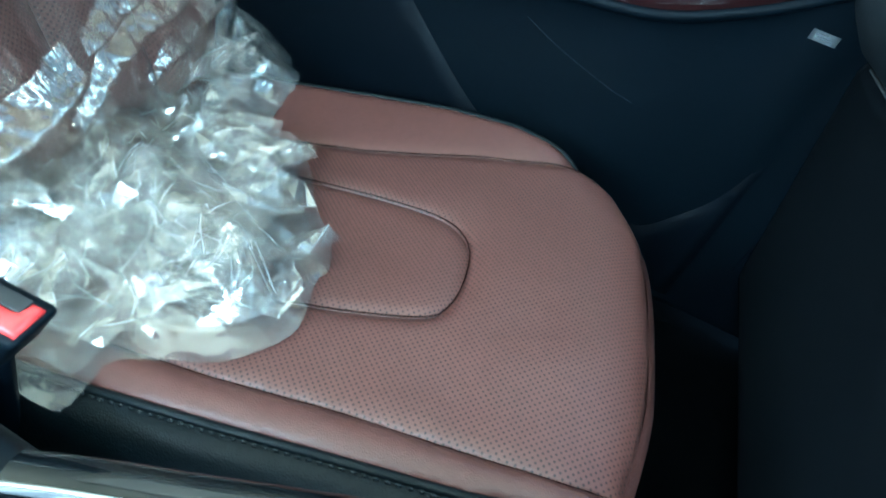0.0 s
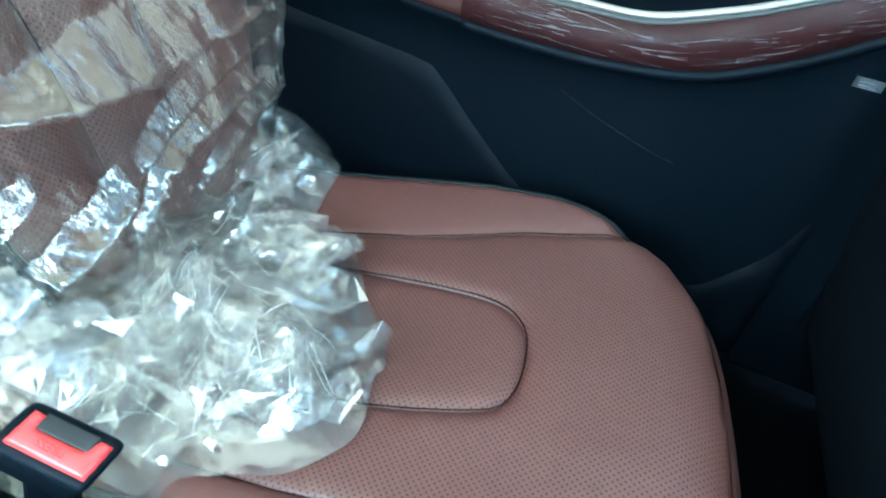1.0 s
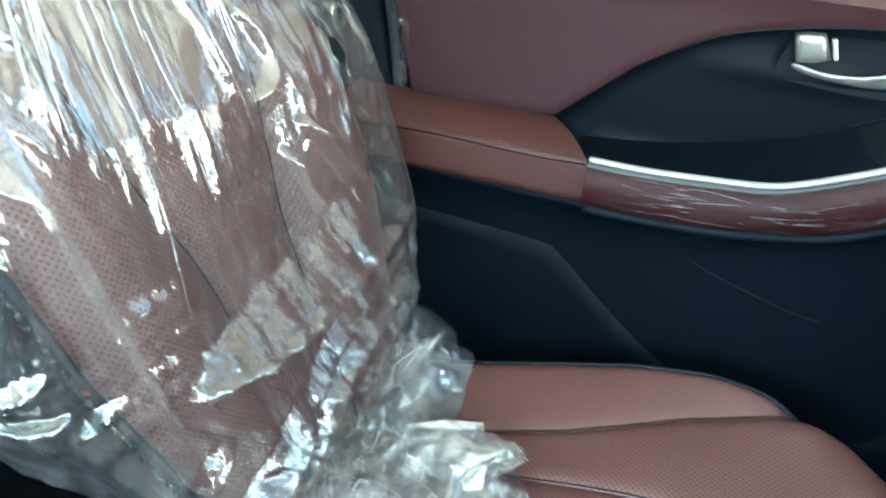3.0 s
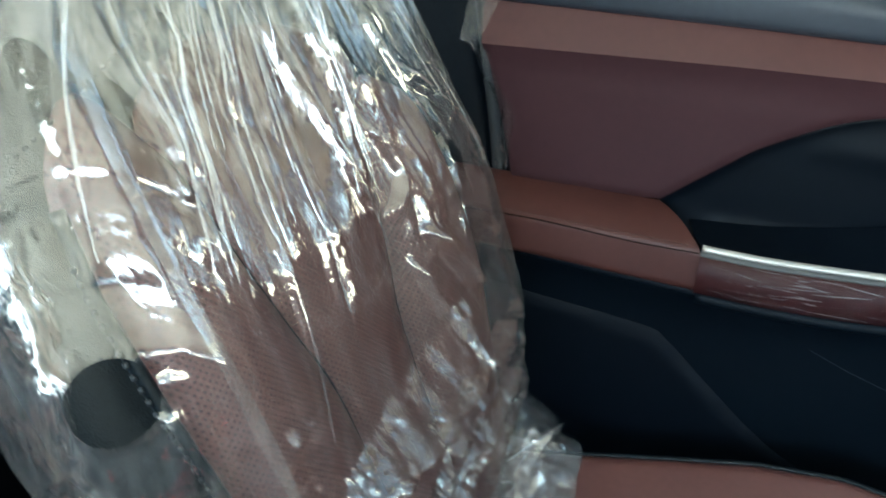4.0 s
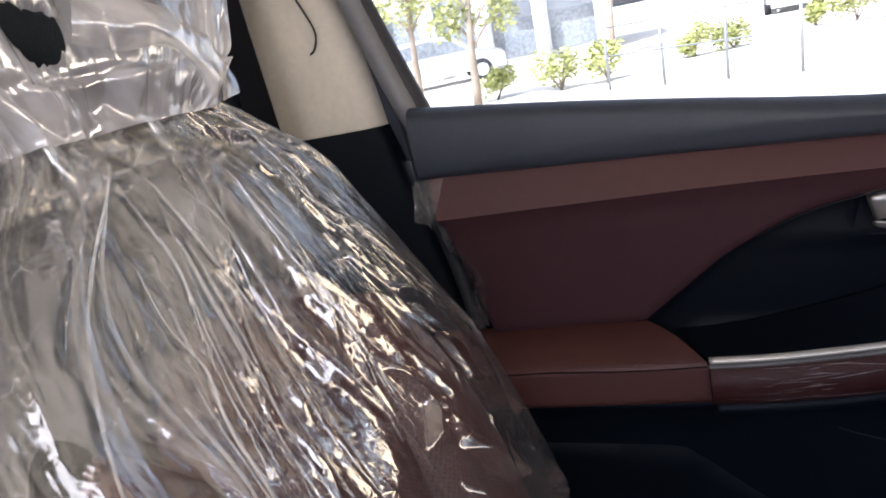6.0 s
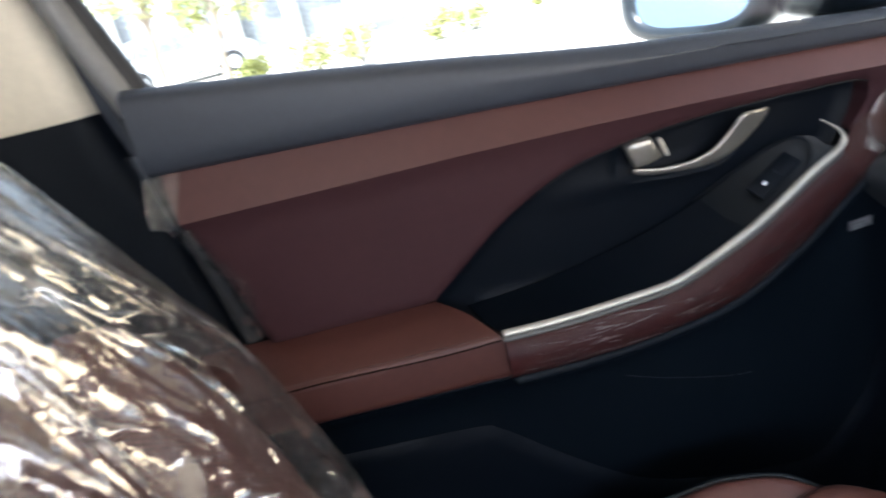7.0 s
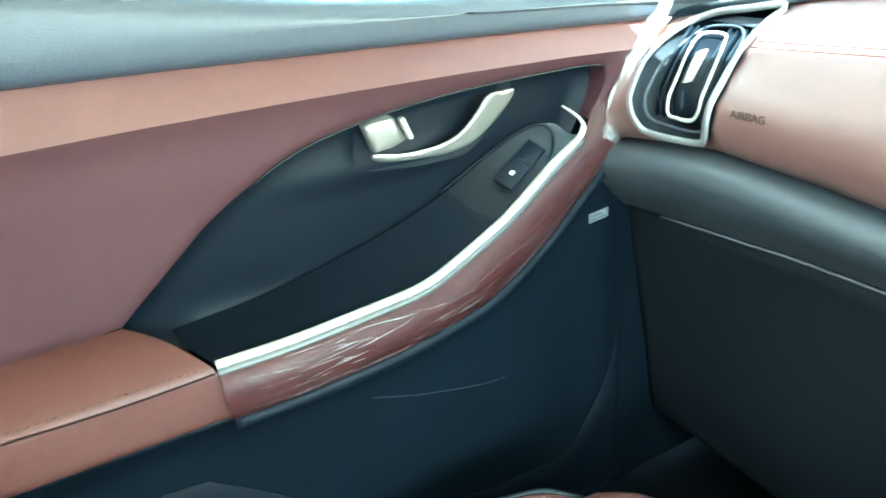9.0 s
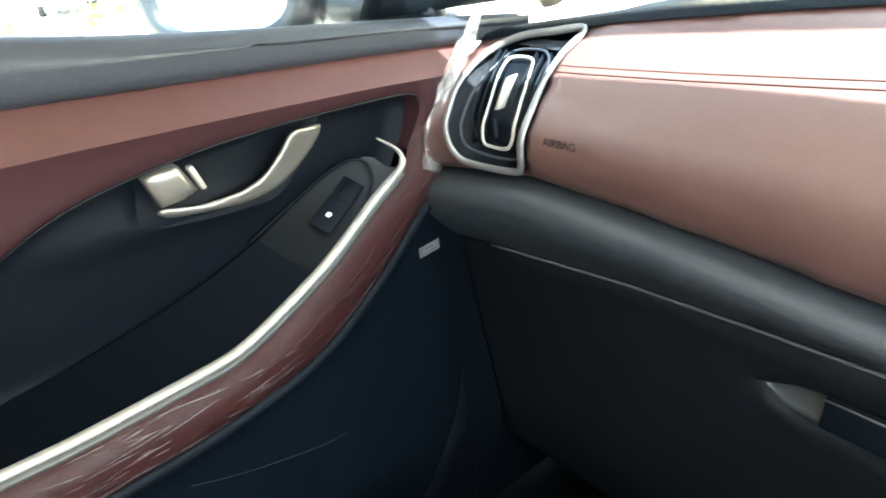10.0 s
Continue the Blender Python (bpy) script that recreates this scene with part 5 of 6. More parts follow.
def bag_point(u, side, z):
    """u: across, -1 to 1; side: 1 the front sheet, -1 the back."""
    w, yf, dep = along(z, BAGX), along(z, BAGY), along(z, BAGD)
    half = dep / 2
    s = math.sqrt(max(0.0, 1 - abs(u) ** 4.8))
    x = SX + w * u
    y = yf - half + side * half * s ** 0.55
    # slack over the near bolster
    slack = ease((u - 0.40) / 0.45) * math.exp(-((z - 0.99) / 0.13) ** 2)
    x, y = x + 0.036 * slack, y + 0.050 * slack
    n = Vector((u * abs(u) * 0.35, side * max(0.15, s), 0.15)).normalized()
    th = math.asin(u) * 1.1 + (0 if side > 0 else 9.0)
    up = ease((z - 0.84 - 0.05 * u) / 0.28)
    sway = th + 0.22 * noise.noise(Vector((z * 2.2, 3.0, th * 0.7))) - 0.18 * (1.3 - z)
    # taut facets, with patches of finer wrinkles and ridges that run to the neck
    patch = ease(0.35 + 1.5 * noise.noise(Vector((th * 1.9, z * 5.0, 31.0))))
    bend = sway + 0.05 * noise.noise(Vector((th * 3.0, z * 7.0, 5.0)))
    d = up * (0.011 * fold(bend * 2.4, z * 1.6, 1) + 0.0055 * fold(bend * 5.5, z * 2.6 + 0.4 * sway, 5) + patch * (0.0060 * fold(bend * 13.0, z * 6.0, 9) + 0.0030 * fold(bend * 30.0, z * 15.0, 2) + 0.0010 * fold(bend * 62.0, z * 36.0, 3)))
    d += (1 - up) * (0.0045 * fold(bend * 3.6, z * 3.2, 12) + patch * (0.0030 * fold(bend * 10.0, z * 6.0, 13) + 0.0012 * fold(bend * 26.0, z * 14.0, 16)))
    if side > 0:
        d += sum(h * (1 - abs(x - xc) / w) for xc, w, h in ridges_at(round(z, 5)) if abs(x - xc) < w)
    d *= (0.2 + 0.8 * ease((s - 0.3) / 0.45)) if u < 0 else (0.6 + 0.4 * ease((s - 0.3) / 0.45))
    side_k = ease((u - 0.75) / 0.2)
    d += side_k * (0.0035 * fold(y * 30, z * 4 + x * 3, 131) + 0.0008 * fold(y * 85, z * 10, 133))
    # loose facets on the far side, slack ones on the near side
    rim_k = ease((s - 0.55) / 0.35)
    far = ease((SX + 0.0 - x) / 0.06) * (side > 0) * ease((1.12 - z) / 0.12)
    p, q = x * 0.8 + z * 0.6, z * 0.8 - x * 0.6
    d += rim_k * far * (0.011 * fold(p * 13.0, q * 7.0, 14) + 0.0070 * fold(p * 27.0, q * 15.0, 17) + 0.0016 * fold(p * 75.0, q * 42.0, 19))
    near = ease((u - 0.45) / 0.25) * ease((1.22 - z) / 0.15)
    d += near * (0.005 * fold(y * 15 + x * 9, z * 3.5 + x * 6, 21) + 0.0045 * fold(y * 34 + x * 20, z * 7, 23) + 0.0034 * fold(y * 80 + x * 45, z * 12, 25) + 0.0014 * fold(y * 170 + x * 90, z * 26, 27))
    bunch = near * math.exp(-((z - 0.87) / 0.05) ** 2)
    d += bunch * (0.012 * fold(y * 30 + z * 25, z * 22 - y * 9, 141) + 0.006 * fold(y * 62 - z * 30, z * 50, 143))
    if side > 0:
        rise, calm = rolls(x, z)
        d = d * (1 - 0.8 * calm) + rise * ease((s - 0.35) / 0.3)
    if z < 1.26:
        d *= ease(s / 0.75) if u < 0 else 0.6 + 0.4 * ease(s / 0.75)
    if 1.27 < z < 1.35:
        d += 0.012 * fold(th * 5.0, z * 30, 41)
    elif z >= 1.35:
        d += 0.020 * fold(th * 1.5, z * 7, 43) + 0.006 * fold(th * 4.0, z * 15, 45) + 0.001 * fold(th * 10.0, z * 40, 47)
    return Vector((x, y, z)) + n * d


ring_u = [(math.sin(math.pi / 2 * v), 1) for v in np.linspace(-1, 1, 360)] + [(math.sin(math.pi / 2 * v), -1) for v in np.linspace(1, -1, 60)[1:-1]]
head_rows = [[bag_point(u, side, z) for u, side in ring_u] for z in np.linspace(1.310, 1.568, 60)]
rows = [[bag_point(u, side, z) for u, side in ring_u] for z in np.linspace(0.56, 1.310, 330)]
bm = grid(rows, close_u=True)
gone = set()
for centre, rad in ((Vector((-0.447, -0.278, 0.996)), 0.0165), (Vector((0.016, -0.254, 0.992)), 0.024)):
    near_v = [v for v in bm.verts if (v.co - centre).length < rad * 2.2 and v.co.y > along(v.co.z, BAGY) - 0.10]
    if not near_v:
        continue
    hub = min(near_v, key=lambda v: (v.co - centre).length).co.copy()
    for v in near_v:
        off = v.co - hub
        if off.length < rad:
            gone.add(v)
        elif off.length < rad * 1.3:
            v.co = hub + off * (rad / off.length)
bmesh.ops.delete(bm, geom=list(gone), context="VERTS")
cover = tagged(part("seat_cover", bm, M_BAG), "clear wrinkled polythene cover over the seat back and headrest", "plastic cover")

gather = []
for k in np.linspace(0, 1, 90):
    row = []
    for u, _ in ring_u[4:356:2]:
        low = 1.13 + 0.07 * noise.noise(Vector((u * 6.0, 2.0, 7.0))) + 0.02 * fold(u * 14, 0.5, 117)
        z = low + (1.305 - low) * k
        q = bag_point(0.97 * u, 1, z)
        row.append(q + Vector((0.004 * fold(u * 16, z * 8, 111), -0.010 + 0.007 * fold(u * 9 + z, z * 5, 113) + 0.003 * fold(u * 26, z * 14, 115), 0)))
    gather.append(row)
part("inner_gather", grid(gather), M_GATHER, cover, "second layer of gathered polythene under the neck")
part("headrest_cover", grid(head_rows, close_u=True), M_HOOD, cover, "clear polythene gathered round the headrest")
hood_bm = loft([[(-0.211, -0.395, 1.408), (-0.259, -0.395, 1.4), (-0.3, -0.395, 1.387), (-0.341, -0.395, 1.366), (-0.37, -0.395, 1.338), (-0.368, -0.395, 1.317)],
                [(-0.176, -0.375, 1.38), (-0.223, -0.375, 1.378), (-0.263, -0.375, 1.368), (-0.292, -0.375, 1.35), (-0.309, -0.375, 1.331), (-0.322, -0.385, 1.313)],
                [(-0.19, -0.395, 1.369), (-0.237, -0.395, 1.362), (-0.28, -0.395, 1.363), (-0.304, -0.395, 1.346), (-0.313, -0.395, 1.326), (-0.296, -0.395, 1.31)]], 60, 24)
for v in hood_bm.verts:
    v.co.y += 0.006 * fold(v.co.x * 16, v.co.z * 22, 121) + 0.003 * fold(v.co.x * 40, v.co.z * 55, 123)
part("hood_fold", hood_bm, M_HOOD, cover, "wide fold of polythene hanging over the neck")



def on_bag(x, z):
    """The front sheet of the cover at x, z."""
    w = along(z, BAGX)
    u = max(-0.97, min(0.97, (x - SX) / w))
    for _ in range(4):
        p = bag_point(u, 1, z)
        u = max(-0.97, min(0.97, u - 0.8 * (p.x - x) / w))
    return bag_point(u, 1, z)


# wide strips are doubled pleats; thin milky ones stand in for reflected streaks
for way, half_w in PLEATS[:10] + PLEATS[10:66:2]:
    mids = cat(way, 90)
    rows = []
    on = [on_bag(x, z) for x, z in mids]
    for k, (x, z) in enumerate(mids):
        t = k / 89
        wd = 0.62 * half_w * (0.35 + 0.65 * math.sin(math.pi * min(1.0, 0.15 + 0.9 * t)) ** 0.7) * (1 + 0.35 * fold(t * 9.0, half_w * 900, 91))
        near_c = on[max(0, k - 14):k + 15]
        c = on[k].lerp(sum(near_c, Vector()) / len(near_c), 0.85) + Vector((0, 0.004, 0.001))
        rows.append([c + Vector((wd * j, 0.0012 * (1 - j * j) * (1 + 0.5 * fold(t * 25.0, j, 93)), 0.0)) for j in (-1.0, -0.5, 0.0, 0.5, 1.0)])
    part("pleat", grid(rows), M_STREAK if half_w < 0.0028 else M_WIDEPLEAT, cover, "fold strip of polythene, the thin ones drawn as white reflection streaks")

# crumpled skirt of the cover on the cushion
HEAP = [(-.199, .117), (-.251, .087), (-.30, .052), (-.357, .007), (-.398, -.067), (-.45, -.073), (-.50, -.086), (-.535, -.10), (-.57, -.135), (-.615, -.155), (-.635, -.175), (-.62, -.22), (-.50, -.25), (-.237, -.26), (-.05, -.25), (.02, -.16), (.03, -.08), (.024, -.03), (.026, .012), (-.005, .012), (-.026, .012), (-.045, .06), (-.06, .098), (-.104, .124), (-.15, .118), (-.18, .112)]
heap_c = [(p[0] + 0.006 * fold(k * 0.11, 1.3, 101) + 0.002 * fold(k * 0.37, 2.0, 105), p[1] + 0.006 * fold(k * 0.09, 4.1, 103)) for k, p in enumerate(cat(HEAP, 190, True))]


def heap_place(seed, base, amp):
    def place(x, y, d):
        k = min(1.0, d / 0.045)
        # folds spread from the gathered end near the backrest
        ang = math.atan2(y + 0.20, x + 0.40)
        rad = math.hypot(x + 0.40, y + 0.20)
        turn = ang + 0.25 * noise.noise(Vector((x * 5, y * 5, seed)))
        h = 0.030 * min(1.0, rad / 0.12) * fold(turn * 2.4, rad * 5.0, seed) + 0.016 * min(1.0, rad / 0.15) * fold(turn * 5.5, rad * 9.0, seed + 1)
        h += 0.012 * fold(x * 13 + 5 * y, y * 10, seed + 2) + 0.0080 * fold(x * 28 + 9 * y, y * 24 - x * 9, seed + 3)
        h += 0.0045 * fold(turn * 13.0, rad * 20.0, seed + 4) + 0.0020 * fold(x * 62 + 25 * y, y * 55 - x * 20, seed + 5)
        h = base + amp * k * (0.026 + h)
        h += 0.10 * max(0.0, min(1.0, (-0.13 - y) / 0.12)) ** 1.5
        side = max(0.0, (-0.54 - x) / 0.1)
        return (x + 0.008 * k * noise.noise(Vector((x * 17, y * 17, 4 + seed))), y + 0.008 * k * noise.noise(Vector((x * 17, y * 17, 9 + seed))), cz(y) + 0.012 + max(0.0, h) + 0.018 * math.exp(-((x + 0.53) / 0.05) ** 2) - 0.03 * side)
    return place


def creased(bm, angle=0.20):
    """Sharp creases where the sheet turns hard, soft elsewhere."""
    for e in bm.edges:
        e.smooth = not (len(e.link_faces) == 2 and e.calc_face_angle(0.0) > angle)
    for f in bm.faces:
        f.smooth = True
    return bm


skirt_ob = tagged(part("plastic_skirt", creased(sheet(heap_c, heap_place(2.0, 0.0, 0.9), 0.0105, jitter=0.7), 0.06), M_HEAP, smooth=False), "crumpled milky polythene heaped on the seat cushion", "plastic cover")
inner_c = [(-.27 + (x + .27) * 0.90, -.08 + (y + .08) * 0.86) for x, y in heap_c]
part("inner_fold", creased(sheet(inner_c, heap_place(9.0, 0.006, 1.1), 0.0115, jitter=0.7), 0.06), M_HEAP, skirt_ob, smooth=False)
outer_c = [(-.12 + (x + .12) * 0.62, -.03 + (y + .03) * 0.80) for x, y in heap_c]
part("outer_fold", creased(sheet(outer_c, heap_place(17.0, 0.012, 1.2), 0.0115, jitter=0.7), 0.06), M_HEAP, skirt_ob, smooth=False)

def torn_sheet(cx, cy, rad, lift, seed):
    """A loose flap with flat facets about a few crease lines, its rim ragged."""
    r = random.Random(seed)
    n = r.randint(7, 10)
    tilt_x, tilt_y, turn = r.uniform(-0.55, 0.55), r.uniform(-0.55, 0.55), r.uniform(0, 6.28)
    longer = r.uniform(1.0, 1.7)
    rows_ = []
    for ring in (0.0, 0.45, 0.8, 1.0):
        row = []
        for k in range(n):
            a_ = 2 * math.pi * (k + 0.3 * lattice(k, 3, seed)) / n
            q = rad * ring * (1 + 0.28 * lattice(k, 7, seed))
            ex, ey = q * math.cos(a_) * longer, q * math.sin(a_)
            x, y = cx + ex * math.cos(turn) - ey * math.sin(turn), cy + ex * math.sin(turn) + ey * math.cos(turn)
            h = lift + tilt_x * (x - cx) + tilt_y * (y - cy) + ring * rad * 0.30 * lattice(k, int(ring * 10), seed + 2)
            row.append((x, y, cz(y) + 0.012 + max(0.003, h)))
        rows_.append(row)
    bm_ = grid(rows_[1:], close_u=True)
    bm_.verts.ensure_lookup_table()
    hub = bm_.verts.new((cx, cy, cz(cy) + 0.012 + lift + 0.012))
    bm_.verts.ensure_lookup_table()
    for k in range(n):
        bm_.faces.new((bm_.verts[k], bm_.verts[(k + 1) % n], hub))
    bmesh.ops.triangulate(bm_, faces=bm_.faces[:])
    # pale strips that stand in for glints along the sharpest creases
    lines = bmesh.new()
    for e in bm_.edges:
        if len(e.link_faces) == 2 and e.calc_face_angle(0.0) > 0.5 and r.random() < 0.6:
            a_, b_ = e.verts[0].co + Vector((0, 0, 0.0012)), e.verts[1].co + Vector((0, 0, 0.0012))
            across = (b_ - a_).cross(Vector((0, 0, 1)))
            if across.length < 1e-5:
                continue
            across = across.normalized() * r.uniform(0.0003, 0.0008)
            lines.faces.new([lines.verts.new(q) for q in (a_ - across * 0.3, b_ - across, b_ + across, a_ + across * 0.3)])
    return bm_, lines


flap_r = random.Random(41)
flaps, crease_bms = 0, []
while flaps < 34:
    fx, fy = flap_r.uniform(-0.40, 0.0), flap_r.uniform(-0.20, 0.11)
    rim_d = float(edge_distance(np.array([[fx, fy]]), heap_c)[0])
    if not inside((fx, fy), heap_c) or rim_d < 0.018:
        continue
    flap_bm, line_bm = torn_sheet(fx, fy, min(rim_d * 0.95, flap_r.uniform(0.022, 0.055)), 0.030 + 0.030 * min(1.0, rim_d / 0.06) * flap_r.random() + 0.06 * ease((-0.10 - fy) / 0.12), 200 + flaps)
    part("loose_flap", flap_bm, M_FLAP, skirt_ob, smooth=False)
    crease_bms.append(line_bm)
    flaps += 1

rnd_h = random.Random(5)
top_place = heap_place(17.0, 0.012, 1.2)
line_bm = bmesh.new()
for one in crease_bms:
    for f in one.faces:
        line_bm.faces.new([line_bm.verts.new(v.co) for v in f.verts])
    one.free()
# more thin pale strips, drawn as glints at random over the heap
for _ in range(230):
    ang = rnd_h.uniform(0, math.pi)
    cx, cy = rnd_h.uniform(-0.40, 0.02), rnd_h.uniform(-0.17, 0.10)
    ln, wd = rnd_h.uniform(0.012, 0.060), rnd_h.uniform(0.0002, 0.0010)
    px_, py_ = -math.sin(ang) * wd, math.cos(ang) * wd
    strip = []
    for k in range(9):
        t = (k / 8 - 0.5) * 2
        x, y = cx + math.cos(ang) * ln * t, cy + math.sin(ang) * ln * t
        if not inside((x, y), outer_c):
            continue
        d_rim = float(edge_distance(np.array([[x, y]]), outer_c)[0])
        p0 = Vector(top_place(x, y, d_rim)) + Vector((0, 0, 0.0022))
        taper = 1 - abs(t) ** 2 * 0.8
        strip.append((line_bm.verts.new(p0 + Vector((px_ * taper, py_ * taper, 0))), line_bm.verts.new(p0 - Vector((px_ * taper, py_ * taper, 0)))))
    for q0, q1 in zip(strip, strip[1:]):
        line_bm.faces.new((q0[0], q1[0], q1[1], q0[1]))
tagged(part("heap_glint", line_bm, M_GLINT, skirt_ob, "pale strips that stand in for glints on the polythene creases"), kind="stuff")

# ---- buckle ----
bk = thing("seat_belt_buckle", (0.059, 0.008, 0.62), "black seat belt buckle with red release button", "seat belt buckle")
bx, byy, bz = 0.0595, 0.0085, 0.757
shell = rounded((0.037, 0.066, 0.075), (bx, byy, bz - 0.040), 0.006)
lean = Matrix(((1, 0, 0.25, -0.25 * bz), (0, 1, 0.55, -0.55 * bz), (0, 0, 1, 0), (0, 0, 0, 1)))
shell.transform(lean)
part("shell", shell, M_PLASTIC, bk, "black plastic shell")
U = [(bx - .0115, byy - .0265), (bx + .0115, byy - .0265), (bx + .0115, byy + .0265), (bx - .0115, byy + .0265), (bx - .0115, byy + .0185), (bx - .003, byy + .0165), (bx - .002, byy + .012), (bx - .002, byy - .012), (bx - .003, byy - .0165), (bx - .0115, byy - .0185)]
part("release_button", sheet(U, lambda x, y, d: (x, y, bz - 0.001 + 0.0030 * (1 - math.exp(-d / 0.0018))), 0.0025, skirt=(0, 0, -0.006)), M_RED, bk, "red release button")
part("slot", rounded((0.011, 0.036, 0.004), (bx - 0.0075, byy, bz - 0.0015), 0.001), M_RUBBER, bk)
lettering("press_lettering", "PRESS", 0.0075, Matrix.Translation((bx + 0.0048, byy, bz + 0.0016)) @ pose(0, 0, 0, 0, 0, -90), M_REDTEXT, bk, 0.0004)
part("stalk", tube([(bx - 0.017, byy - 0.036, bz - 0.065), (bx - 0.014, byy - 0.05, 0.58), (bx, -0.06, 0.40)], 0.016, 10, squash=(0.6, 1.3), n=10), M_HARD, bk)

# ---- centre console ----
con = thing("centre_console", (0.2, 0.2, 0.32), "gloss black and grey centre console beside the seat", "centre console")
part("console_body", rounded((0.22, 1.1, 0.34), (0.20, 0.28, 0.47), 0.03), M_PLASTIC, con)
RAIL = [(0.088, 0.045, 0.668), (0.078, 0.085, 0.680), (0.063, 0.15, 0.695), (0.050, 0.21, 0.712), (0.040, 0.27, 0.730), (0.03, 0.40, 0.755)]
rr = cat(RAIL, 40)
rows = [[p + np.array((dx, 0, dz)) for p in rr] for dx, dz in ((-0.006, -0.05), (-0.004, -0.012), (0.002, 0.0), (0.012, 0.004), (0.03, -0.004), (0.045, -0.02))]
part("gloss_rail", grid([cat(c, 16) for c in zip(*rows)]), M_PIANO, con, "gloss black console rail")
# white highlight streaks of the gloss black, modelled as silver rods
part("highlight_line", tube([p + np.array((0.028, -0.004, 0.002)) for p in rr], 0.0016, 8), M_SILVER, con, "thin silver line that stands in for a highlight on the gloss black")
part("highlight_line", tube([p + np.array((0.060, -0.01, -0.004)) for p in rr], 0.003, 8), M_SILVER, con, "thin silver line that stands in for a highlight on the gloss black")
rows = []
for k in np.linspace(0, 1, 14):
    y = -0.25 + 0.325 * k
    rows.append([(0.050 + 0.03 * k, y, 0.50), (0.050 + 0.026 * k, y, 0.63 - 0.02 * k), (0.060 + 0.024 * k, y, 0.668 - 0.02 * k * k), (0.10, y, 0.688 - 0.03 * k * k), (0.20, y, 0.69 - 0.03 * k * k)])
part("console_pad", grid([cat(r, 24) for r in rows]), M_GREY, con, "smooth dark grey console shoulder")
part("console_deck", rounded((0.16, 0.5, 0.03), (0.20, 0.36, 0.69), 0.01, pose(0, 0, 0, 12, 0, 0)), M_PIANO, con)

# ---- outdoors ----
M_GROUND = mat("pale sunlit concrete yard", (0.55, 0.51, 0.44), 0.9, vary=0.2, scale=0.6)
M_WALLOUT = mat("white painted render", (0.60, 0.59, 0.56), 0.8, vary=0.06, scale=0.8)
M_SHOPDARK = mat("dark shop interior behind glass", (0.20, 0.215, 0.23), 0.25, vary=0.4, scale=1.2)
M_SIGN = mat("pale blue sign board", (0.35, 0.60, 0.78), 0.5, vary=0.05, scale=0.6)
M_LEAF = mat("yellow green leaves", (0.30, 0.31, 0.10), 0.6, vary=0.45, scale=3)
M_BARK = mat("grey brown bark", (0.24, 0.19, 0.14), 0.9, vary=0.3, scale=8)
M_POST = mat("grey galvanised fence steel", (0.22, 0.22, 0.22), 0.5, metal=0.4, vary=0.1)
M_CAR = mat("silver car paint", (0.50, 0.51, 0.52), 0.3, metal=0.3, vary=0.04, coat=0.4)
M_TYRE = mat("tyre rubber", (0.02, 0.02, 0.02), 0.8, vary=0.2)

g = part("ground", grid([[(x, y, 0.0) for x in np.linspace(-400, 400, 21)] for y in np.linspace(-400, 400, 21)]), M_GROUND)
tagged(g, "pale sunlit concrete yard reaching the horizon", "ground", kind="structure")


def leaf_cloud(centres, n, size, seed):
    r = random.Random(seed)
    vs, fs = [], []
    for _ in range(n):
        cx, cy, cz_, rad = r.choice(centres)
        d = Vector((r.gauss(0, 1), r.gauss(0, 1), r.gauss(0, 1))).normalized() * rad * (0.45 + 0.6 * r.random())
        p = Vector((cx, cy, cz_)) + d * (1 + 0.25 * noise.noise(d * 3))
        a = Vector((r.gauss(0, 1), r.gauss(0, 1), r.gauss(0, 0.6))).normalized() * size * (0.6 + 0.8 * r.random())
        b = a.cross(Vector((r.gauss(0, 1), r.gauss(0, 1), r.gauss(0, 1)))).normalized() * a.length * 0.5
        k = len(vs)
        vs += [p - a, p + b * 0.8, p + a, p - b * 0.8]
        fs.append((k, k + 1, k + 2, k + 3))
    me = bpy.data.meshes.new("crown")
    me.from_pydata(vs, [], fs)
    bm = bmesh.new()
    bm.from_mesh(me)
    bpy.data.meshes.remove(me)
    return bm


def polar(az, dist, z=0.0):
    """A place outside, by bearing from straight out of the window towards the front."""
    a = radians(az)
    return Vector((0.145 - dist * math.cos(a), -0.084 + dist * math.sin(a), z))


def tree(az, dist, height, spread, seed, clumps=9):
    p = polar(az, dist)
    r = random.Random(seed)
    t = thing("tree", p, "slender yellow-green street tree in full sun", "tree", group="trees outside the window")
    part("trunk", tube([p, p + Vector((0.05, 0.08, height * 0.35)), p + Vector((0.0, 0.15, height * 0.62)), p + Vector((0.05, 0.1, height * 0.9))], lambda k: 0.09 * (1 - 0.8 * k), 8, n=10), M_BARK, t)
    cs = []
    for k in range(clumps):
        a, hgt = r.uniform(0, 6.28), height * r.uniform(0.45, 0.98)
        q = p + Vector((math.cos(a), math.sin(a), 0)) * spread * r.uniform(0.25, 0.9) * (1.2 - 0.6 * hgt / height) + Vector((0, 0.12, hgt))
        cs.append((q.x, q.y, q.z, spread * r.uniform(0.30, 0.5)))
        part("limb", tube([p + Vector((0.02, 0.12, hgt * 0.7)), (p + Vector((0, 0.1, hgt * 0.85)) + q) / 2, q], lambda k2: 0.035 * (1 - 0.7 * k2), 6, n=5), M_BARK, t)
    part("crown", leaf_cloud(cs, 1500, 0.075, seed), M_LEAF, t)


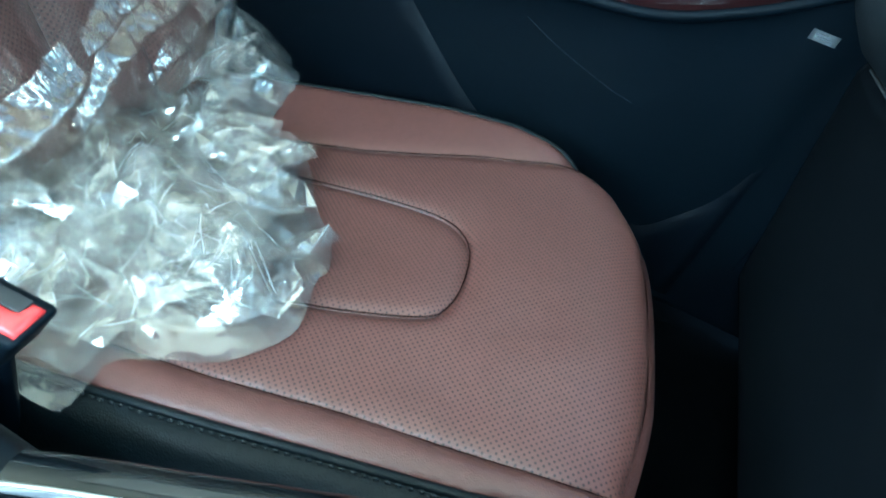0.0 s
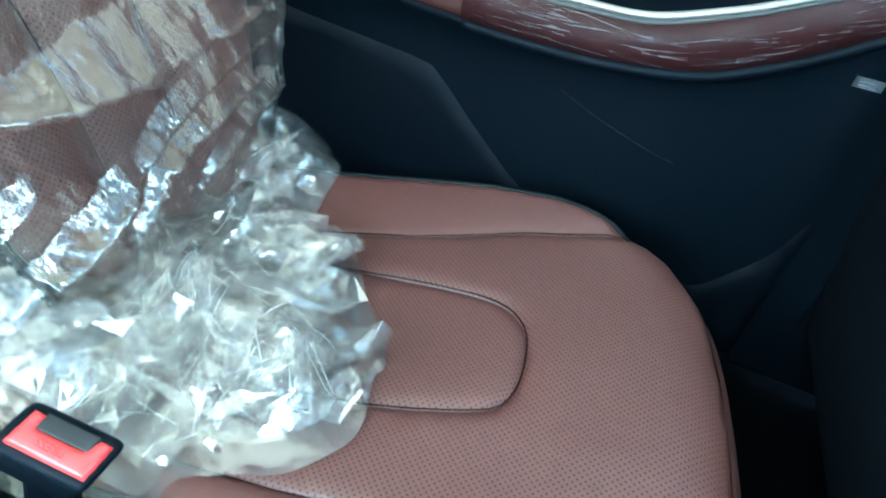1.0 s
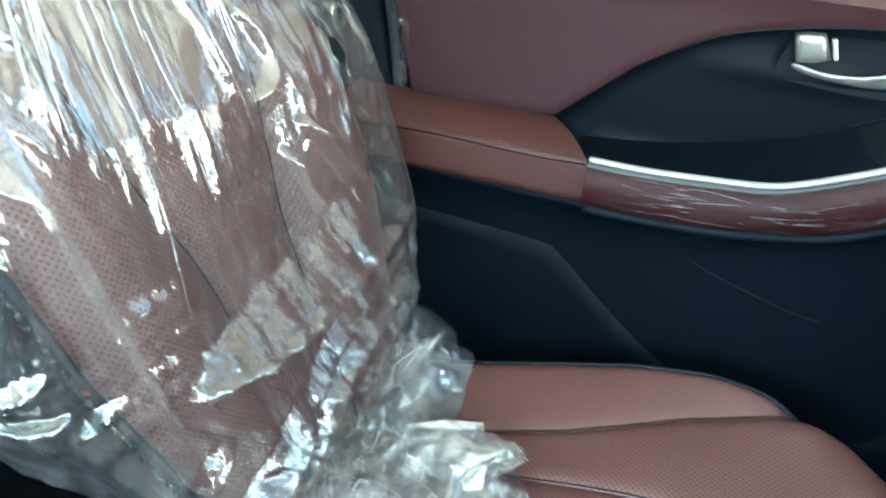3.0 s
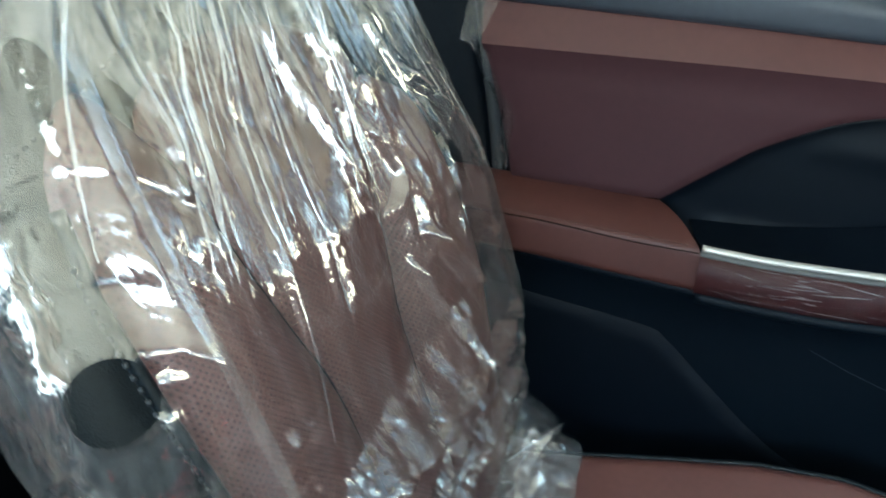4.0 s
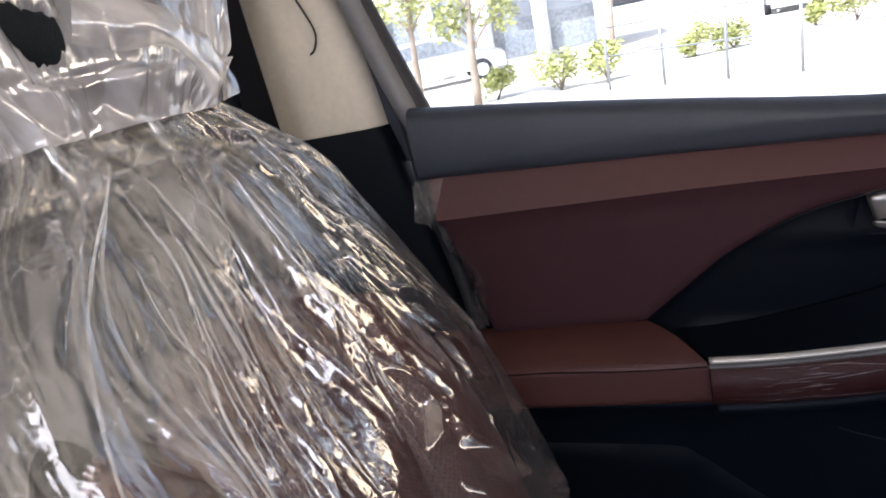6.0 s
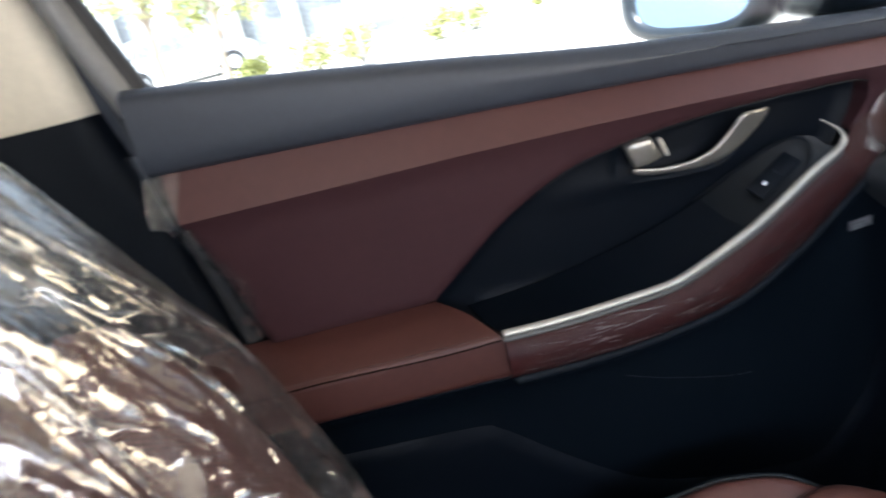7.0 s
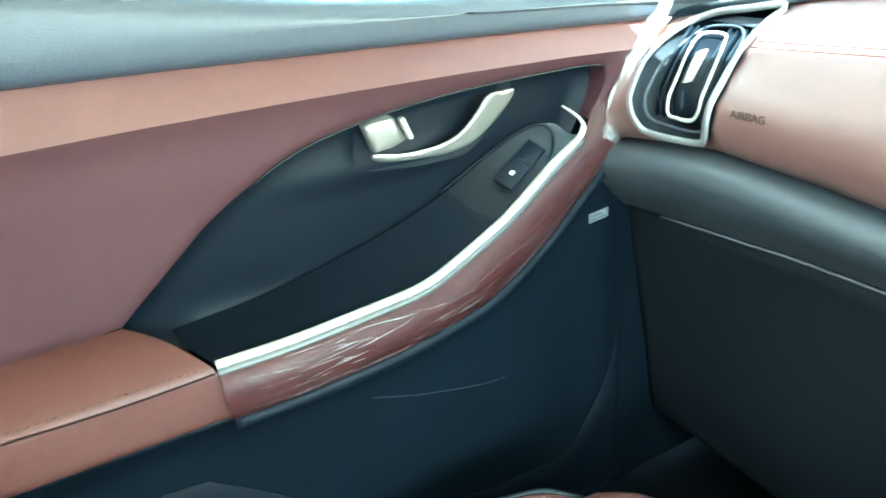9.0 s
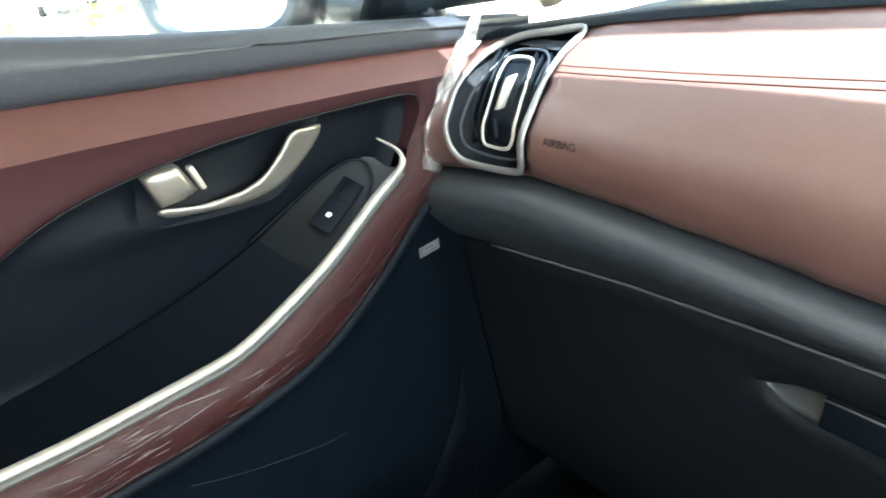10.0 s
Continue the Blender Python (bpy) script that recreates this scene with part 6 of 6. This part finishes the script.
def bush(az, dist, rad, seed, tall=1.0):
    p = polar(az, dist)
    t = thing("bush", p, "rounded yellow-green shrub at the yard edge", "bush", group="shrubs at the yard edge")
    r = random.Random(seed)
    cs = [(p.x + r.uniform(-rad, rad) * 0.6, p.y + r.uniform(-rad, rad) * 0.6, rad * tall * r.uniform(0.5, 1.1), rad * 0.55) for _ in range(6)]
    for _ in range(4):
        q = r.choice(cs)
        part("stem", tube([p, Vector(q[:3])], 0.018, 5, n=4), M_BARK, t)
    part("crown", leaf_cloud(cs, 900, 0.05, seed + 50), M_LEAF, t)


tree(-12.5, 13.0, 3.4, 0.85, 3)
tree(-17.2, 16.0, 4.2, 1.2, 5)
tree(-1.0, 19.0, 4.0, 0.7, 9)
bush(-10.8, 13.5, 0.42, 11)
bush(-5.4, 13.0, 0.55, 12)
bush(-1.5, 13.0, 0.45, 13, 1.3)
for k, (az, d, rd) in enumerate(((5.2, 15.0, 0.42), (8.0, 15.5, 0.5), (16.0, 17.0, 0.5), (13.5, 17.5, 0.35))):
    bush(az, d, rd, 30 + k)

bld = thing("shop_building", polar(-8.0, 24.0), "white rendered shop building with dark openings and blue sign", "building")
c = polar(-8.5, 24.0)
part("wall", rounded((5.0, 8.4, 5.2), (c.x - 2.4, c.y - 1.0, 2.6), 0.03), M_WALLOUT, bld)
part("roof", rounded((5.6, 9.0, 0.25), (c.x - 2.4, c.y - 1.0, 5.3), 0.05), M_WALLOUT, bld)
for k in range(4):
    y = c.y - 3.9 + k * 1.95
    w = part("shop_window", rounded((0.10, 1.55, 2.3), (c.x + 0.11, y, 1.45), 0.02), M_SHOPDARK, bld, "dark shop window")
    for dy in (-0.8, 0.8):
        part("frame", rounded((0.16, 0.09, 2.4), (c.x + 0.14, y + dy, 1.45), 0.01), M_WALLOUT, w)
for k in range(5):
    part("column", rounded((0.35, 0.35, 5.1), (c.x + 0.8, c.y - 4.9 + k * 1.95, 2.55), 0.03), M_WALLOUT, bld)
part("sign_board", rounded((0.12, 3.0, 0.8), (c.x + 1.05, c.y + 1.1, 3.25), 0.03), M_SIGN, bld, "pale blue sign board")

fence = thing("yard_fence", polar(6.0, 11.0), "thin grey steel yard fence", "fence")
f0, f1_ = polar(-1.5, 11.6), polar(24.0, 9.6)
for k in range(6):
    p = f0.lerp(f1_, k / 5)
    part("post", tube([p, p + Vector((0, 0, 1.02))], 0.025, 8), M_POST, fence)
for hz in (1.0, 0.55):
    part("rail", tube([f0 + Vector((0, 0, hz)), f1_ + Vector((0, 0, hz))], 0.014, 6), M_POST, fence)


def parked_car(az, dist, turn, seed):
    p = polar(az, dist)
    m = Matrix.Translation(p) @ pose(0, 0, 0, 0, 0, turn)
    t = thing("parked_car", p, "small silver hatchback parked in the far yard", "car", group="cars parked outside")
    prof = [(-2.0, 0.35), (-2.0, 0.75), (-1.75, 0.9), (-1.35, 1.38), (-0.2, 1.46), (0.55, 1.36), (1.15, 0.95), (1.95, 0.78), (2.05, 0.45), (2.0, 0.30)]
    rows = [[m @ Vector((y * (1 - 0.12 * max(0, (z - 0.9) / 0.5)) if abs(y) > 0 else 0, x, z)) for x, z in cat(prof, 40)] for y in (-0.82, -0.8, -0.6, 0, 0.6, 0.8, 0.82)]
    part("body", grid(rows), M_CAR, t)
    for s in (-0.78, 0.78):
        part("side", sheet([(x, z) for x, z in cat(prof, 40)], lambda u, v, d, s=s: m @ Vector((s, u, v)), 0.3), M_CAR, t)
        part("side_window", sheet([(-1.3, 0.95), (-1.15, 1.3), (-0.2, 1.38), (0.5, 1.28), (0.95, 0.95)], lambda u, v, d, s=s: m @ Vector((s * 1.02, u, v)), 0.3), M_SHOPDARK, t)
        for wy in (-1.25, 1.3):
            bm = bmesh.new()
            bmesh.ops.create_cone(bm, cap_ends=True, segments=20, radius1=0.31, radius2=0.31, depth=0.2, matrix=m @ Matrix.Translation((s, wy, 0.31)) @ pose(0, 0, 0, 0, 90, 0))
            wh = part("wheel", bm, M_TYRE, t, smooth=False)
            bm = bmesh.new()
            bmesh.ops.create_cone(bm, cap_ends=True, segments=16, radius1=0.19, radius2=0.19, depth=0.22, matrix=m @ Matrix.Translation((s, wy, 0.31)) @ pose(0, 0, 0, 0, 90, 0))
            part("rim", bm, M_CAR, wh, smooth=False)


parked_car(12.0, 27.0, 80, 1)
parked_car(-15.5, 21.0, 20, 2)
